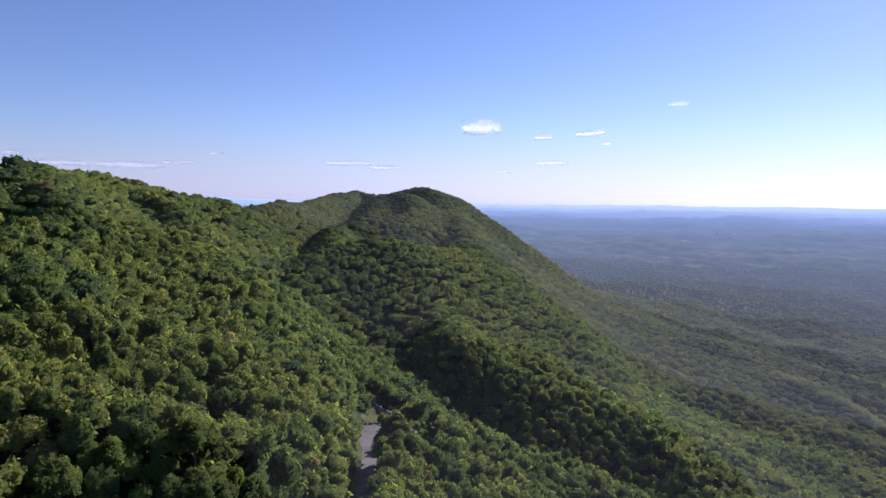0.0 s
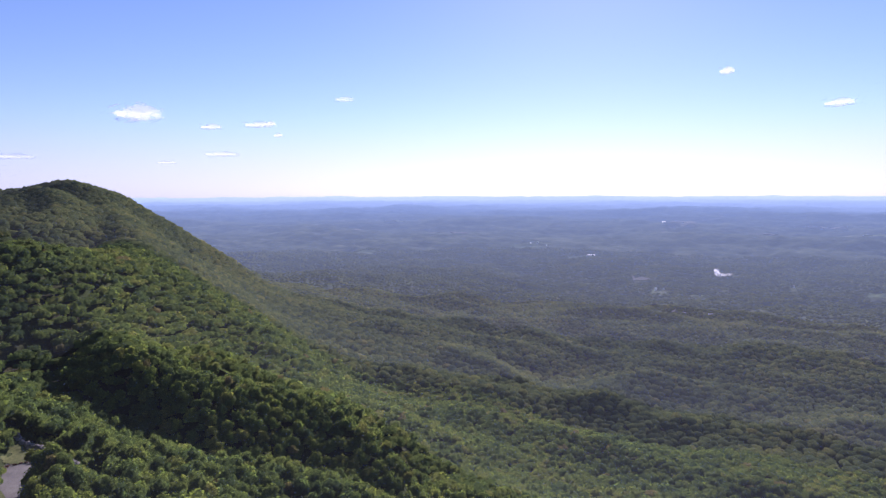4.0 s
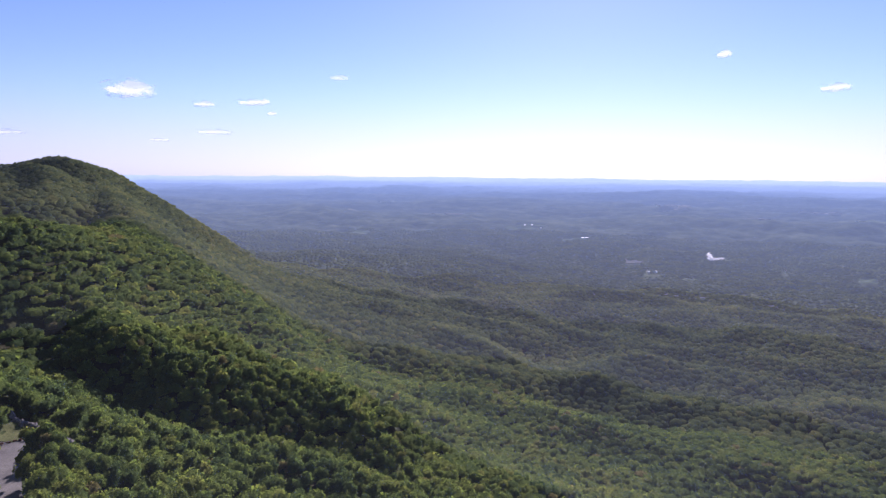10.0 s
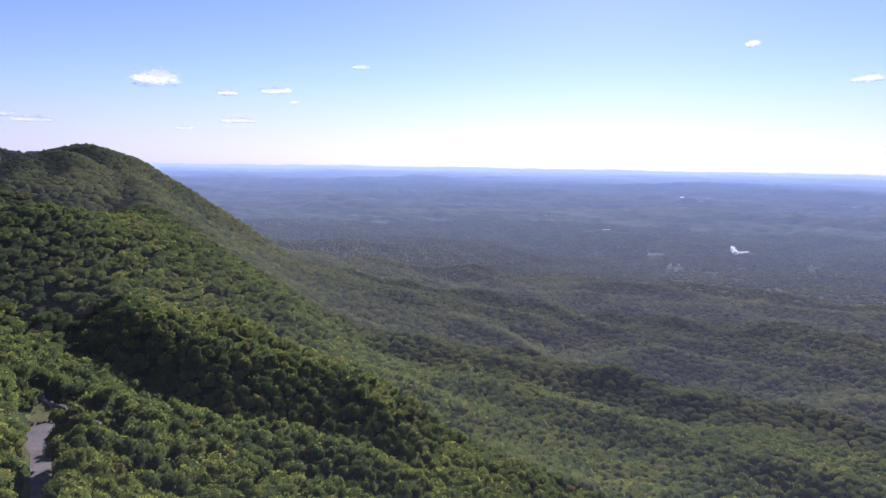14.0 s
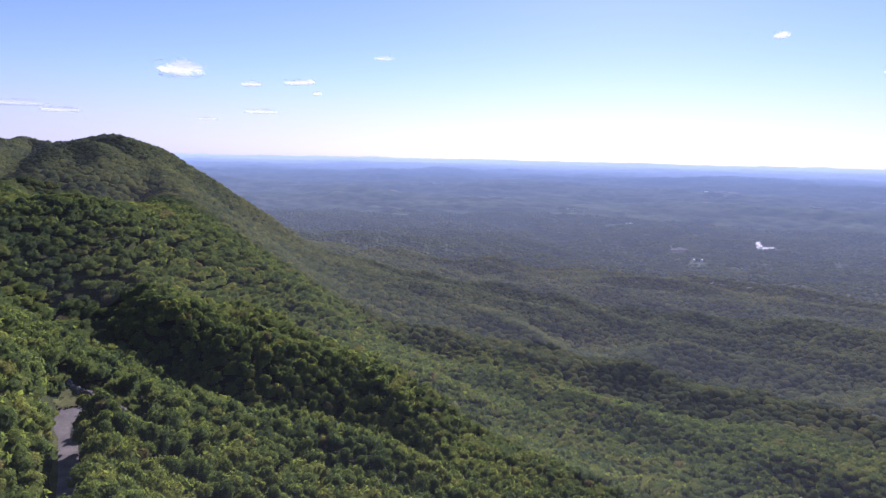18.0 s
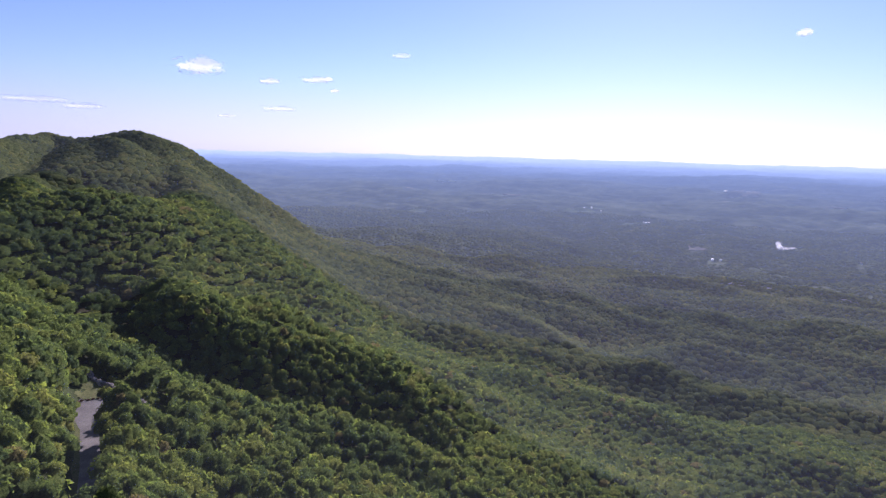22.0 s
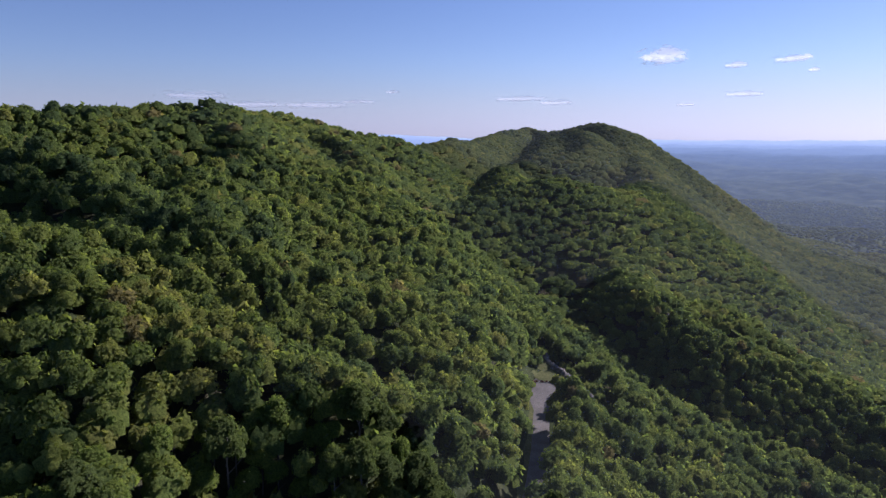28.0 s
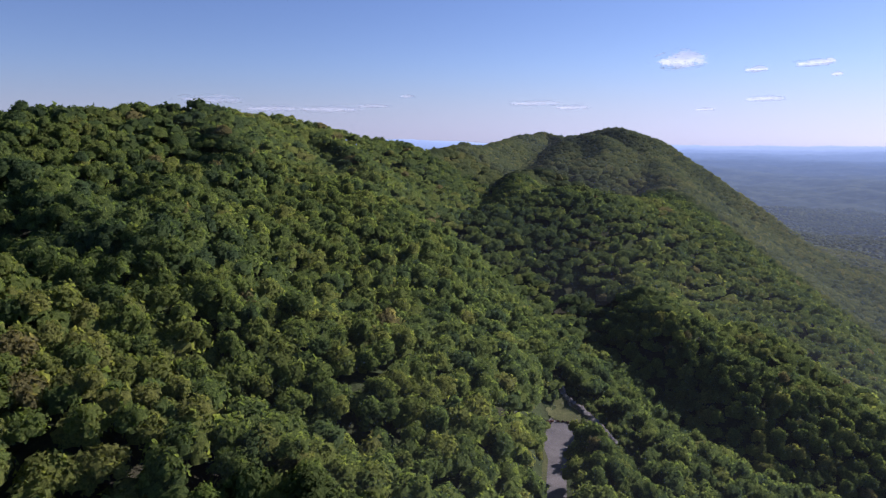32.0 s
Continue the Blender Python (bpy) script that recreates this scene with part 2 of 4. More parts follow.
def vapour_material(name, density, grain):
    """White vapour, dense in the middle of a cloud and torn and thin towards its rim."""
    m, nodes, links, p = shader(name)
    nodes.remove(p)
    at = nodes.new("ShaderNodeTexCoord").outputs["Object"]
    flat = nodes.new("ShaderNodeVectorMath")
    flat.operation = "MULTIPLY"
    flat.inputs[1].default_value = (1, 0, 1)
    links.new(at, flat.inputs[0])
    reach = nodes.new("ShaderNodeVectorMath")
    reach.operation = "LENGTH"
    links.new(flat.outputs[0], reach.inputs[0])
    torn = nodes.new("ShaderNodeMath")
    torn.operation = "MULTIPLY_ADD"
    links.new(noise_node(nodes, links, at, grain, 6.0, 0.68), torn.inputs[0])
    torn.inputs[1].default_value = -4.4
    wide = nodes.new("ShaderNodeMath")
    wide.operation = "ADD"
    wide.inputs[1].default_value = 1.75
    links.new(reach.outputs["Value"], wide.inputs[0])
    links.new(wide.outputs[0], torn.inputs[2])
    thick = ramp_node(nodes, links, torn.outputs[0], ((0.0, (density, density, density)), (0.8, (0, 0, 0))))
    nodes[-1].color_ramp.interpolation = "EASE"
    white = nodes.new("ShaderNodeBsdfDiffuse")
    white.inputs["Color"].default_value = (0.97, 0.97, 0.97, 1)
    thin = nodes.new("ShaderNodeBsdfTranslucent")
    thin.inputs["Color"].default_value = (0.97, 0.97, 0.97, 1)
    body, clear, out = nodes.new("ShaderNodeMixShader"), nodes.new("ShaderNodeBsdfTransparent"), nodes.new("ShaderNodeMixShader")
    body.inputs[0].default_value = 0.5
    links.new(white.outputs[0], body.inputs[1])
    links.new(thin.outputs[0], body.inputs[2])
    links.new(thick, out.inputs[0])
    links.new(clear.outputs[0], out.inputs[1])
    links.new(body.outputs[0], out.inputs[2])
    links.new(out.outputs[0], nodes["Material Output"].inputs["Surface"])
    return m


CLOUD = vapour_material("cloud_vapour", 0.5, 1.25)
WISP = vapour_material("thin_cloud_vapour", 0.3, 1.4)
SMOKE = vapour_material("white_smoke", 0.5, 2.4)


def haze_material():
    """Faint bluish film for the added sheets that imitate summer haze, thinner with height."""
    m, nodes, links, p = shader("summer_haze")
    nodes.remove(p)
    amount = nodes.new("ShaderNodeAttribute")
    amount.attribute_name = "veil"
    lit, clear, out = nodes.new("ShaderNodeBsdfTranslucent"), nodes.new("ShaderNodeBsdfTransparent"), nodes.new("ShaderNodeMixShader")
    lit.inputs["Color"].default_value = (0.72, 0.80, 1.0, 1)
    links.new(amount.outputs["Fac"], out.inputs[0])
    links.new(clear.outputs[0], out.inputs[1])
    links.new(lit.outputs[0], out.inputs[2])
    links.new(out.outputs[0], nodes["Material Output"].inputs["Surface"])
    return m


HAZE = haze_material()


# ---- ground shape ----
# crest lines: x, y, ground height
CREST = ((-420, -700, -60), (-350, -300, -15), (-300, 0, -5), (-262, 200, -5), (-230, 345, 6), (-246, 450, 0), (-225, 540, -13), (-205, 640, -22),
         (-195, 780, -22), (-205, 900, -22), (-215, 1150, -13), (-192, 1400, -1), (-300, 1700, -60), (-420, 2300, -120), (-600, 3200, -160))
SUMMIT = ((-192, 1400, -1), (-120, 1300, -13), (-62, 1240, -2), (-36, 1205, 4), (-20, 1120, -8))
SPUR_PEAK = ((-36, 1205, 4), (14, 960, -37), (30, 735, -62), (10, 600, -60), (-48, 505, -47), (-105, 410, -58))
SPUR_FRONT = ((-120, 1300, -12), (-66, 1080, -10), (-36, 940, -23), (-50, 800, -38), (-118, 685, -47), (-95, 560, -50), (-52, 488, -50))
SPUR_SHOULDER = ((-246, 450, -1), (-190, 432, -15), (-140, 374, -31), (-105, 400, -55))
SPUR_MID = ((-52, 488, -58), (-8, 440, -90), (10, 362, -92), (36, 335, -101), (92, 340, -122), (120, 367, -136), (132, 365, -145), (164, 354, -168), (196, 337, -187), (253, 303, -217))
SPUR_BACK = ((10, 362, -92), (58, 386, -102), (84, 388, -120), (112, 384, -134), (190, 410, -172), (300, 430, -215))
SPUR_ROAD = ((-100, 330, -52), (-62, 300, -78), (-26, 262, -93), (-2, 245, -98), (19, 256, -106), (35, 258, -117), (57, 259, -126), (81, 252, -137), (107, 239, -152), (150, 215, -178), (190, 200, -200))
SPUR_LOW = ((-270, 110, -8), (-132, 132, -33), (-95, 126, -46), (-58, 134, -57), (-28, 146, -75), (40, 120, -118), (150, 100, -150), (280, 90, -190))
SPUR_FOOT = ((-132, 132, -34), (-90, 104, -51), (-80, 92, -57))
SPUR_NEAR = ((-262, 200, -5), (-168, 190, -22), (-114, 172, -33), (-74, 182, -52), (-50, 226, -69))
SPUR_TOP = ((-230, 345, 4), (-172, 302, -18), (-160, 232, -24), (-114, 176, -34))
SPUR_WEST = ((-226, 345, 4), (-150, 330, -31), (-90, 285, -52), (-60, 302, -78))
SPUR_FILL = ((-120, 1300, -13), (-110, 1150, -16), (-95, 1000, -27), (-100, 850, -38))
FACE_HIGH = ((-150, 100, -34), (-126, 152, -36), (-128, 225, -37), (-136, 300, -36), (-168, 380, -30))
FACE_LOW = ((-90, 165, -52), (-90, 235, -54), (-104, 268, -51))
PEAK_SLOPE = ((-36, 1205, 8), (-8, 1110, -8), (14, 960, -40), (30, 735, -68), (24, 650, -80))
FRONT_HEAD = ((-120, 1300, -12), (-66, 1080, -10), (-36, 940, -23), (-50, 800, -42), (-110, 690, -56))
PLAIN = -292.0


def lattice(ix, iy, seed):
    v = np.sin(ix * 127.1 + iy * 311.7 + seed * 74.7) * 43758.5453
    return v - np.floor(v)


def soft_noise(x, y, scale, seed=0):
    x, y = np.asarray(x, float) / scale + 100, np.asarray(y, float) / scale + 100
    ix, iy = np.floor(x), np.floor(y)
    u, v = x - ix, y - iy
    u, v = u * u * (3 - 2 * u), v * v * (3 - 2 * v)
    a, b = lattice(ix, iy, seed), lattice(ix + 1, iy, seed)
    c, d = lattice(ix, iy + 1, seed), lattice(ix + 1, iy + 1, seed)
    return (a + (b - a) * u) * (1 - v) + (c + (d - c) * u) * v - 0.5


def along(line, x, y):
    """Distance to a crest line and the height of its nearest point."""
    best, height = np.full(np.shape(x), 1e9), np.zeros(np.shape(x))
    for (ax, ay, az), (bx, by, bz) in zip(line, line[1:]):
        dx, dy = bx - ax, by - ay
        s = np.clip(((x - ax) * dx + (y - ay) * dy) / (dx * dx + dy * dy), 0, 1)
        d = np.hypot(x - ax - s * dx, y - ay - s * dy)
        near = d < best
        best, height = np.where(near, d, best), np.where(near, az + s * (bz - az), height)
    return best, height


def flank(line, x, y, reach, low=PLAIN, top=10.0, bend=1.0):
    d, z = along(line, x, y)
    d = np.sqrt(d * d + top * top) - top
    return low + (z - low) * np.exp(-(d / reach) ** bend)


def smooth_max(a, b, k):
    h = np.clip(0.5 + 0.5 * (a - b) / k, 0, 1)
    return b + (a - b) * h + k * h * (1 - h)


def land(x, y):
    """Height of the open ground."""
    x, y = np.asarray(x, float), np.asarray(y, float)
    z = flank(CREST, x, y, 400)
    for line, reach, bend in ((SPUR_PEAK, 230, 1.3), (SPUR_MID, 190, 1.15), (SPUR_BACK, 190, 1.2), (SPUR_ROAD, 230, 1.1), (SPUR_LOW, 250, 1), (SPUR_FOOT, 200, 1), (SPUR_NEAR, 300, 1),
                              (SPUR_TOP, 300, 1), (SPUR_WEST, 300, 1), (SUMMIT, 300, 1.2), (SPUR_FRONT, 300, 1), (SPUR_SHOULDER, 280, 1)):
        z = smooth_max(z, flank(line, x, y, reach, bend=bend), 6.0)
    # rounded heads of the summit, and the even face under the crest
    for line, reach, fall in ((FRONT_HEAD, 300, 0), (SPUR_FILL, 300, 0), (FACE_HIGH, 420, 0.004), (FACE_LOW, 340, 0.004)):
        d, _ = along(line, x, y)
        z = smooth_max(z, flank(line, x, y, reach, PLAIN, 40.0) - fall * d * d, 12.0)
    # straight east slope of the peak
    d, h = along(PEAK_SLOPE, x, y)
    top = 14 + 56 * np.clip((y - 960) / 200, 0, 1)
    z = smooth_max(z, h - 0.77 * (np.sqrt(d * d + top * top) - top), 10.0)
    r = np.hypot(x, y)
    rough = np.clip((r - 60) / 300, 0, 1)
    z = z + 7 * soft_noise(x, y, 95, 1) * rough + 3.0 * soft_noise(x, y, 38, 2)
    # low swells and hollows at the foot
    flat = np.clip((-165 - z) / 70, 0, 1)
    swell = np.abs(soft_noise(x + 0.5 * y, y - 0.3 * x, 170, 4)) + 0.5 * np.abs(soft_noise(x, y, 84, 14))
    z = z + flat * (26 * soft_noise(x, y, 420, 3) + 7 - 38 * swell + 9 * soft_noise(x, y, 70, 5))
    return z


# ---- helpers for meshes ----
def mesh_object(name, verts, faces, material, parent=None, label="", smooth=False, normals=None):
    me = bpy.data.meshes.new(name)
    verts, faces = np.asarray(verts, np.float32), np.asarray(faces, np.int32)
    n, k = faces.shape
    me.vertices.add(len(verts))
    me.vertices.foreach_set("co", verts.ravel())
    me.loops.add(n * k)
    me.loops.foreach_set("vertex_index", faces.ravel())
    me.polygons.add(n)
    me.polygons.foreach_set("loop_start", np.arange(0, n * k, k, dtype=np.int32))
    me.polygons.foreach_set("loop_total", np.full(n, k, np.int32))
    if smooth:
        me.polygons.foreach_set("use_smooth", np.ones(n, bool))
    me.update(calc_edges=True)
    if normals is not None:
        me.attributes.new("custom_normal", "FLOAT_VECTOR", "POINT").data.foreach_set("vector", np.asarray(normals, np.float32).ravel())
    me.materials.append(material)
    ob = new(name, me)
    if parent is not None:
        ob.parent = parent
    if label:
        tagged(ob, label)
    return ob


def part(name, bm, material, parent, label=""):
    me = bpy.data.meshes.new(name)
    bm.to_mesh(me)
    bm.free()
    me.materials.append(material)
    ob = new(name, me)
    ob.parent = parent
    return tagged(ob, label) if label else ob


# ---- ground ----
ROAD_LINE = ((-27, 262, -93.4), (-28, 250, -93.3), (-26.8, 234, -93), (-24.8, 212, -92), (-23.1, 196, -91), (-22.0, 176, -90), (-21.6, 163, -89), (-23, 152, -88.2),
             (-26.5, 142, -87.2), (-32, 134, -86.3))

# rim of rock round the turnaround: x, y, size
RIM = ((-31, 279, 3.0), (-28, 273, 2.6), (-24.6, 269.5, 3.0), (-21.4, 265.5, 3.2), (-18.6, 261, 2.8), (-16.4, 256.5, 3.2), (-14.2, 252, 2.7), (-12.4, 247, 3.0), (-11, 242.5, 2.4))


def terrain(x, y):
    """The land with the road's bench cut into it."""
    z = land(x, y)
    d, h = along(ROAD_LINE, x, y)
    w = np.clip((13 - d) / 8.5, 0, 1)
    w = w * w * (3 - 2 * w)
    return z + (h - z) * w


EDGE = 1500.0   # from here on the plain is drawn together, so that its far end lies inside the view's reach
END = 4800.0


def polar_sheet(name, radii, material, drawn, count=560):
    # fine towards the view, coarse behind it
    angles = np.radians(np.concatenate([np.linspace(-68, 78, count, endpoint=False), np.linspace(78, 292, count // 5, endpoint=False)]))
    count = len(angles)
    rr, aa = np.meshgrid(radii, angles, indexing="ij")
    x, y = rr * np.sin(aa), rr * np.cos(aa)
    px, py, pz, air = drawn(x, y, rr)
    n = len(radii)
    i = np.arange(n - 1)[:, None] * count
    j = np.arange(count)[None, :]
    k = (j + 1) % count
    faces = np.stack([i + j, i + k, i + count + k, i + count + j], -1).reshape(-1, 4)
    ob = mesh_object(name, np.stack([px, py, pz], -1).reshape(-1, 3), faces, material, smooth=True)
    plan = ob.data.attributes.new("plan", "FLOAT_VECTOR", "POINT")
    plan.data.foreach_set("vector", np.stack([x / 1000, y / 1000, 0 * x], -1).astype(np.float32).ravel())
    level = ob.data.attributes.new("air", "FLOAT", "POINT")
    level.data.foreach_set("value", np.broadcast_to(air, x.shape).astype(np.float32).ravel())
    return ob


def near_drawn(x, y, r):
    return x, y, terrain(x, y), 0 * r


def far_drawn(x, y, r):
    u = EDGE / r
    d = EDGE + (END - EDGE) * (1 - u)
    z = terrain(x, y)
    # low hills of the plain, and a far range towards the west
    hills = 60 * np.clip((r - 2300) / 2000, 0, 1) * (soft_noise(x, y, 1500, 7) + 0.5) ** 2 + 40 * np.clip((r - 2100) / 1500, 0, 1) * (soft_noise(x, y, 620, 8) + 0.5) ** 2
    bearing = np.degrees(np.arctan2(x, y))
    west = np.clip(1 - np.abs(bearing + 24) / 14, 0, 1) * np.clip((r - 14000) / 9000, 0, 1) * 420 * (0.8 + 0.5 * soft_noise(bearing, 0 * r, 2.5, 9))
    canopy = 10 * (1 + 0.5 * soft_noise(x, y, 27, 15)) + 8 * soft_noise(x, y, 60, 16) + 9 * soft_noise(x, y, 14, 17) * np.clip((2900 - r) / 900, 0, 1)
    z = z + hills + west + canopy
    # share of painted haze glow, rising with true distance
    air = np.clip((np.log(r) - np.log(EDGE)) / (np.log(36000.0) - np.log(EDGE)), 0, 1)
    return x * d / r, y * d / r, z * d / r - 9 * (1 - u), air


near_radii = np.concatenate([np.arange(0.5, 420, 5.0), np.geomspace(420, EDGE, 90)])
ground = tagged(polar_sheet("ground", near_radii, GROUND, near_drawn, 300), "forest floor of the mountainside and its foot", "ground", kind="structure")
far_radii = EDGE * 1.003 / (1 - (1 - EDGE / 36000.0) * np.linspace(0, 1, 140) ** 1.45)
backdrop = tagged(polar_sheet("backdrop", far_radii, HAZY, far_drawn, 560), "wooded plain reaching the horizon, its blue haze painted as glow", "plain", kind="structure")

# ---- haze over the valley, imitated by added sheets ----
def haze_sheet(radius, density, top):
    """A wide standing sheet added round the mountainside to imitate haze, thinner with height."""
    angles = np.radians(np.linspace(-80, 92, 87))
    levels = np.linspace(-300, top, 26)
    aa, zz = np.meshgrid(angles, levels)
    sway = radius * (1 + 0.05 * np.sin(aa * 5 + radius))
    n, k = aa.shape
    faces = [(j * k + i, j * k + i + 1, (j + 1) * k + i + 1, (j + 1) * k + i) for j in range(n - 1) for i in range(k - 1)]
    ob = mesh_object("haze", np.stack([sway * np.sin(aa), sway * np.cos(aa), zz], -1).reshape(-1, 3), faces, HAZE, smooth=True)
    ob.data.attributes.new("veil", "FLOAT", "POINT").data.foreach_set("value", (density * np.clip((top - zz) / (top + 110), 0, 1) ** 1.3).astype(np.float32).ravel())
    return tagged(ob, "added sheet imitating faint bluish summer haze over the valley", "haze", kind="stuff")


# each added sheet pales the dark tones behind it
for radius, density, top in ((135, 0.011, 35), (390, 0.010, 60), (720, 0.015, 150), (1120, 0.015, 190)):
    haze_sheet(radius, density, top)

# ---- forest ----
rng = np.random.default_rng(7)


def ball(detail, keep_below=-0.45):
    """Corners and triangles of a round body, open at the bottom."""
    bm = bmesh.new()
    bmesh.ops.create_icosphere(bm, subdivisions=detail, radius=1)
    v = np.array([p.co[:] for p in bm.verts])
    f = np.array([[p.index for p in q.verts] for q in bm.faces])
    bm.free()
    return v, f[v[f][:, :, 2].mean(1) > keep_below]


def crown_cloud(rand, count, leaf, lumps=9, solid=0.86, loose=0.5):
    """One crown: overlapping rounded clumps with many small leaf sprays standing out of them. It is about 1 wide (radius) and 1.1 high, round (0, 0, 0)."""
    centres = rand.normal(size=(lumps, 3))
    centres /= np.linalg.norm(centres, axis=1)[:, None]
    centres[:, 2] = np.abs(centres[:, 2]) * 0.95 - 0.3
    centres *= rand.uniform(0.35, 0.75, (lumps, 1))
    size = rand.uniform(0.28, 0.52, lumps) * (9 / lumps) ** 0.36
    centres[0], size[0] = (0, 0, 0.05), 0.6
    pick = rand.choice(lumps, count, p=size ** 2 / (size ** 2).sum())
    way = rand.normal(size=(count, 3))
    way /= np.linalg.norm(way, axis=1)[:, None]
    way[:, 2] = np.where(way[:, 2] < -0.3, -way[:, 2], way[:, 2])
    at = centres[pick] + way * (size[pick] * rand.uniform(0.78, 1.18, count))[:, None]
    normal = way + loose * rand.normal(size=(count, 3)) + np.array((0, 0, 0.3))
    normal /= np.linalg.norm(normal, axis=1)[:, None]
    side = np.cross(normal, rand.normal(size=(count, 3)))
    side /= np.linalg.norm(side, axis=1)[:, None]
    other = np.cross(normal, side)
    s = (leaf * rand.uniform(0.6, 1.4, count))[:, None]
    spray = np.stack([at - side * s - other * s * 0.5, at + side * s * 0.9 - other * s * 0.6, at + other * s * 1.15 + side * s * rand.uniform(-0.5, 0.5, (count, 1))], 1)
    # leaves of a clump turn outwards together
    lean = 0.5 * way + 0.25 * at / (np.linalg.norm(at, axis=1)[:, None] + 0.01) + 0.45 * normal
    lean /= np.linalg.norm(lean, axis=1)[:, None]
    v, f, n, first = [spray.reshape(-1, 3)], [np.arange(count * 3).reshape(-1, 3)], [np.repeat(lean, 3, 0)], count * 3
    cv, cf = ball(1)
    for k in range(lumps):
        body = cv * (size[k] * solid * rand.uniform(0.85, 1.15, (len(cv), 1))) + centres[k]
        out = cv + 0.3 * centres[k] + 0.25 * rand.normal(size=cv.shape)
        v.append(body)
        f.append(cf + first)
        n.append(out / np.linalg.norm(out, axis=1)[:, None])
        first += len(cv)
    return np.concatenate(v), np.concatenate(f), np.concatenate(n)


def crown_lump(rand, detail, uneven=0.22):
    """One crown far off: a closed, uneven, rounded head of leaves."""
    cv, cf = ball(detail)
    bumps = rand.normal(size=(5, 3))
    bumps /= np.linalg.norm(bumps, axis=1)[:, None]
    near = np.maximum(0, cv @ bumps.T - 0.55).max(1)
    body = cv * (0.82 + 0.6 * near + uneven * rand.uniform(-1, 1, len(cv)))[:, None]
    body[:, 2] = body[:, 2] * 1.05
    lean = cv + 0.5 * rand.normal(size=cv.shape) * uneven
    return body, cf, lean / np.linalg.norm(lean, axis=1)[:, None]


def crown_dome(rand, rings):
    """One crown of the far woods: a small uneven dome of a few rings."""
    v, sides = [(0, 0, 1.0)], 7
    for r, z in ((0.55, 0.78), (0.95, 0.2), (0.8, -0.5))[:rings]:
        for k in range(sides):
            a, q = (k + rand.uniform(-0.3, 0.3)) * math.tau / sides, r * rand.uniform(0.75, 1.2)
            v.append((q * math.cos(a), q * math.sin(a), z + rand.uniform(-0.15, 0.15)))
    f = [(0, 1 + k, 1 + (k + 1) % sides) for k in range(sides)]
    for ring in range(rings - 1):
        for k in range(sides):
            a, b = 1 + ring * sides + k, 1 + ring * sides + (k + 1) % sides
            f += [(a, a + sides, b + sides), (a, b + sides, b)]
    v = np.array(v)
    lean = v * (1, 1, 0.8) + 0.2 * rand.normal(size=v.shape)
    return v, np.array(f), lean / np.linalg.norm(lean, axis=1)[:, None]


def road_x(y):
    """Middle of the road at a northing."""
    line = sorted((p[1], p[0]) for p in ROAD_LINE)
    return np.interp(y, [p[0] for p in line], [p[1] for p in line])


def rim_y(x):
    """Northing of the rock rim at an easting."""
    line = sorted((p[0], p[1]) for p in RIM)
    return np.interp(x, [p[0] for p in line], [p[1] for p in line])


def rim_bank(x, y):
    """Bank of young growth between the road and the rock rim."""
    return (x > -26) & (x < 0) & (y > rim_y(x) - 42) & (y < rim_y(x) + 6) & (y > 206)


def scatter(inner, outer, spacing, left=62, right=72):
    """Tree places on a shaken grid between two distances from the middle of the path."""
    n = int(2 * outer / spacing) + 2
    gx, gy = np.meshgrid(np.arange(n) * spacing - outer, np.arange(n) * spacing - outer)
    gx = gx + np.where(np.arange(n)[:, None] % 2, spacing / 2, 0)
    x = (gx + rng.uniform(-0.36, 0.36, gx.shape) * spacing).ravel()
    y = (gy + rng.uniform(-0.36, 0.36, gy.shape) * spacing).ravel() + 20
    r, b = np.hypot(x, y - 20), np.degrees(np.arctan2(x, y - 20))
    keep = (r >= inner) & (r < outer) & (b > -left) & (b < right)
    x, y = x[keep], y[keep]
    d, _ = along(ROAD_LINE, x, y)
    rim, _ = along(RIM, x, y)
    clear = (d > np.where(y > 228, 8.3, np.where((x < road_x(y)) & (y > 150), 5.6, 4.6))) & (np.hypot(x + 27, y - 260) > 10.5) & (rim > 3.5) & ~rim_bank(x, y)
    # low growth only where tall trees would stand between the sun and the turnaround
    ex, ey = x + 28, y - 246
    ahead = ex * math.sin(SUN_AZIMUTH) + ey * math.cos(SUN_AZIMUTH)
    aside = np.abs(ex * math.cos(SUN_AZIMUTH) - ey * math.sin(SUN_AZIMUTH))
    shading = (ahead > 0) & (ahead < 75) & (aside < 12) & (terrain(x, y) + 14 + 93 > 0.34 * ahead)
    clear &= ~shading
    return x[clear], y[clear]


def west_side(x, y):
    """Behind the main crest."""
    line = sorted((p[1], p[0]) for p in CREST)
    return x < np.interp(y, [p[0] for p in line], [p[1] for p in line]) - 35


def tone_of(x, y, broad=1.0):
    """Stands of alike trees, and single trees that differ."""
    t = 0.45 + 0.55 * soft_noise(x, y, 60 * broad, 11) + 0.4 * soft_noise(x, y, 21 * broad, 12) + rng.normal(size=len(x)) * 0.21
    return np.where(rng.random(len(x)) < 0.012, 1.0, np.clip(t, 0, 0.92))


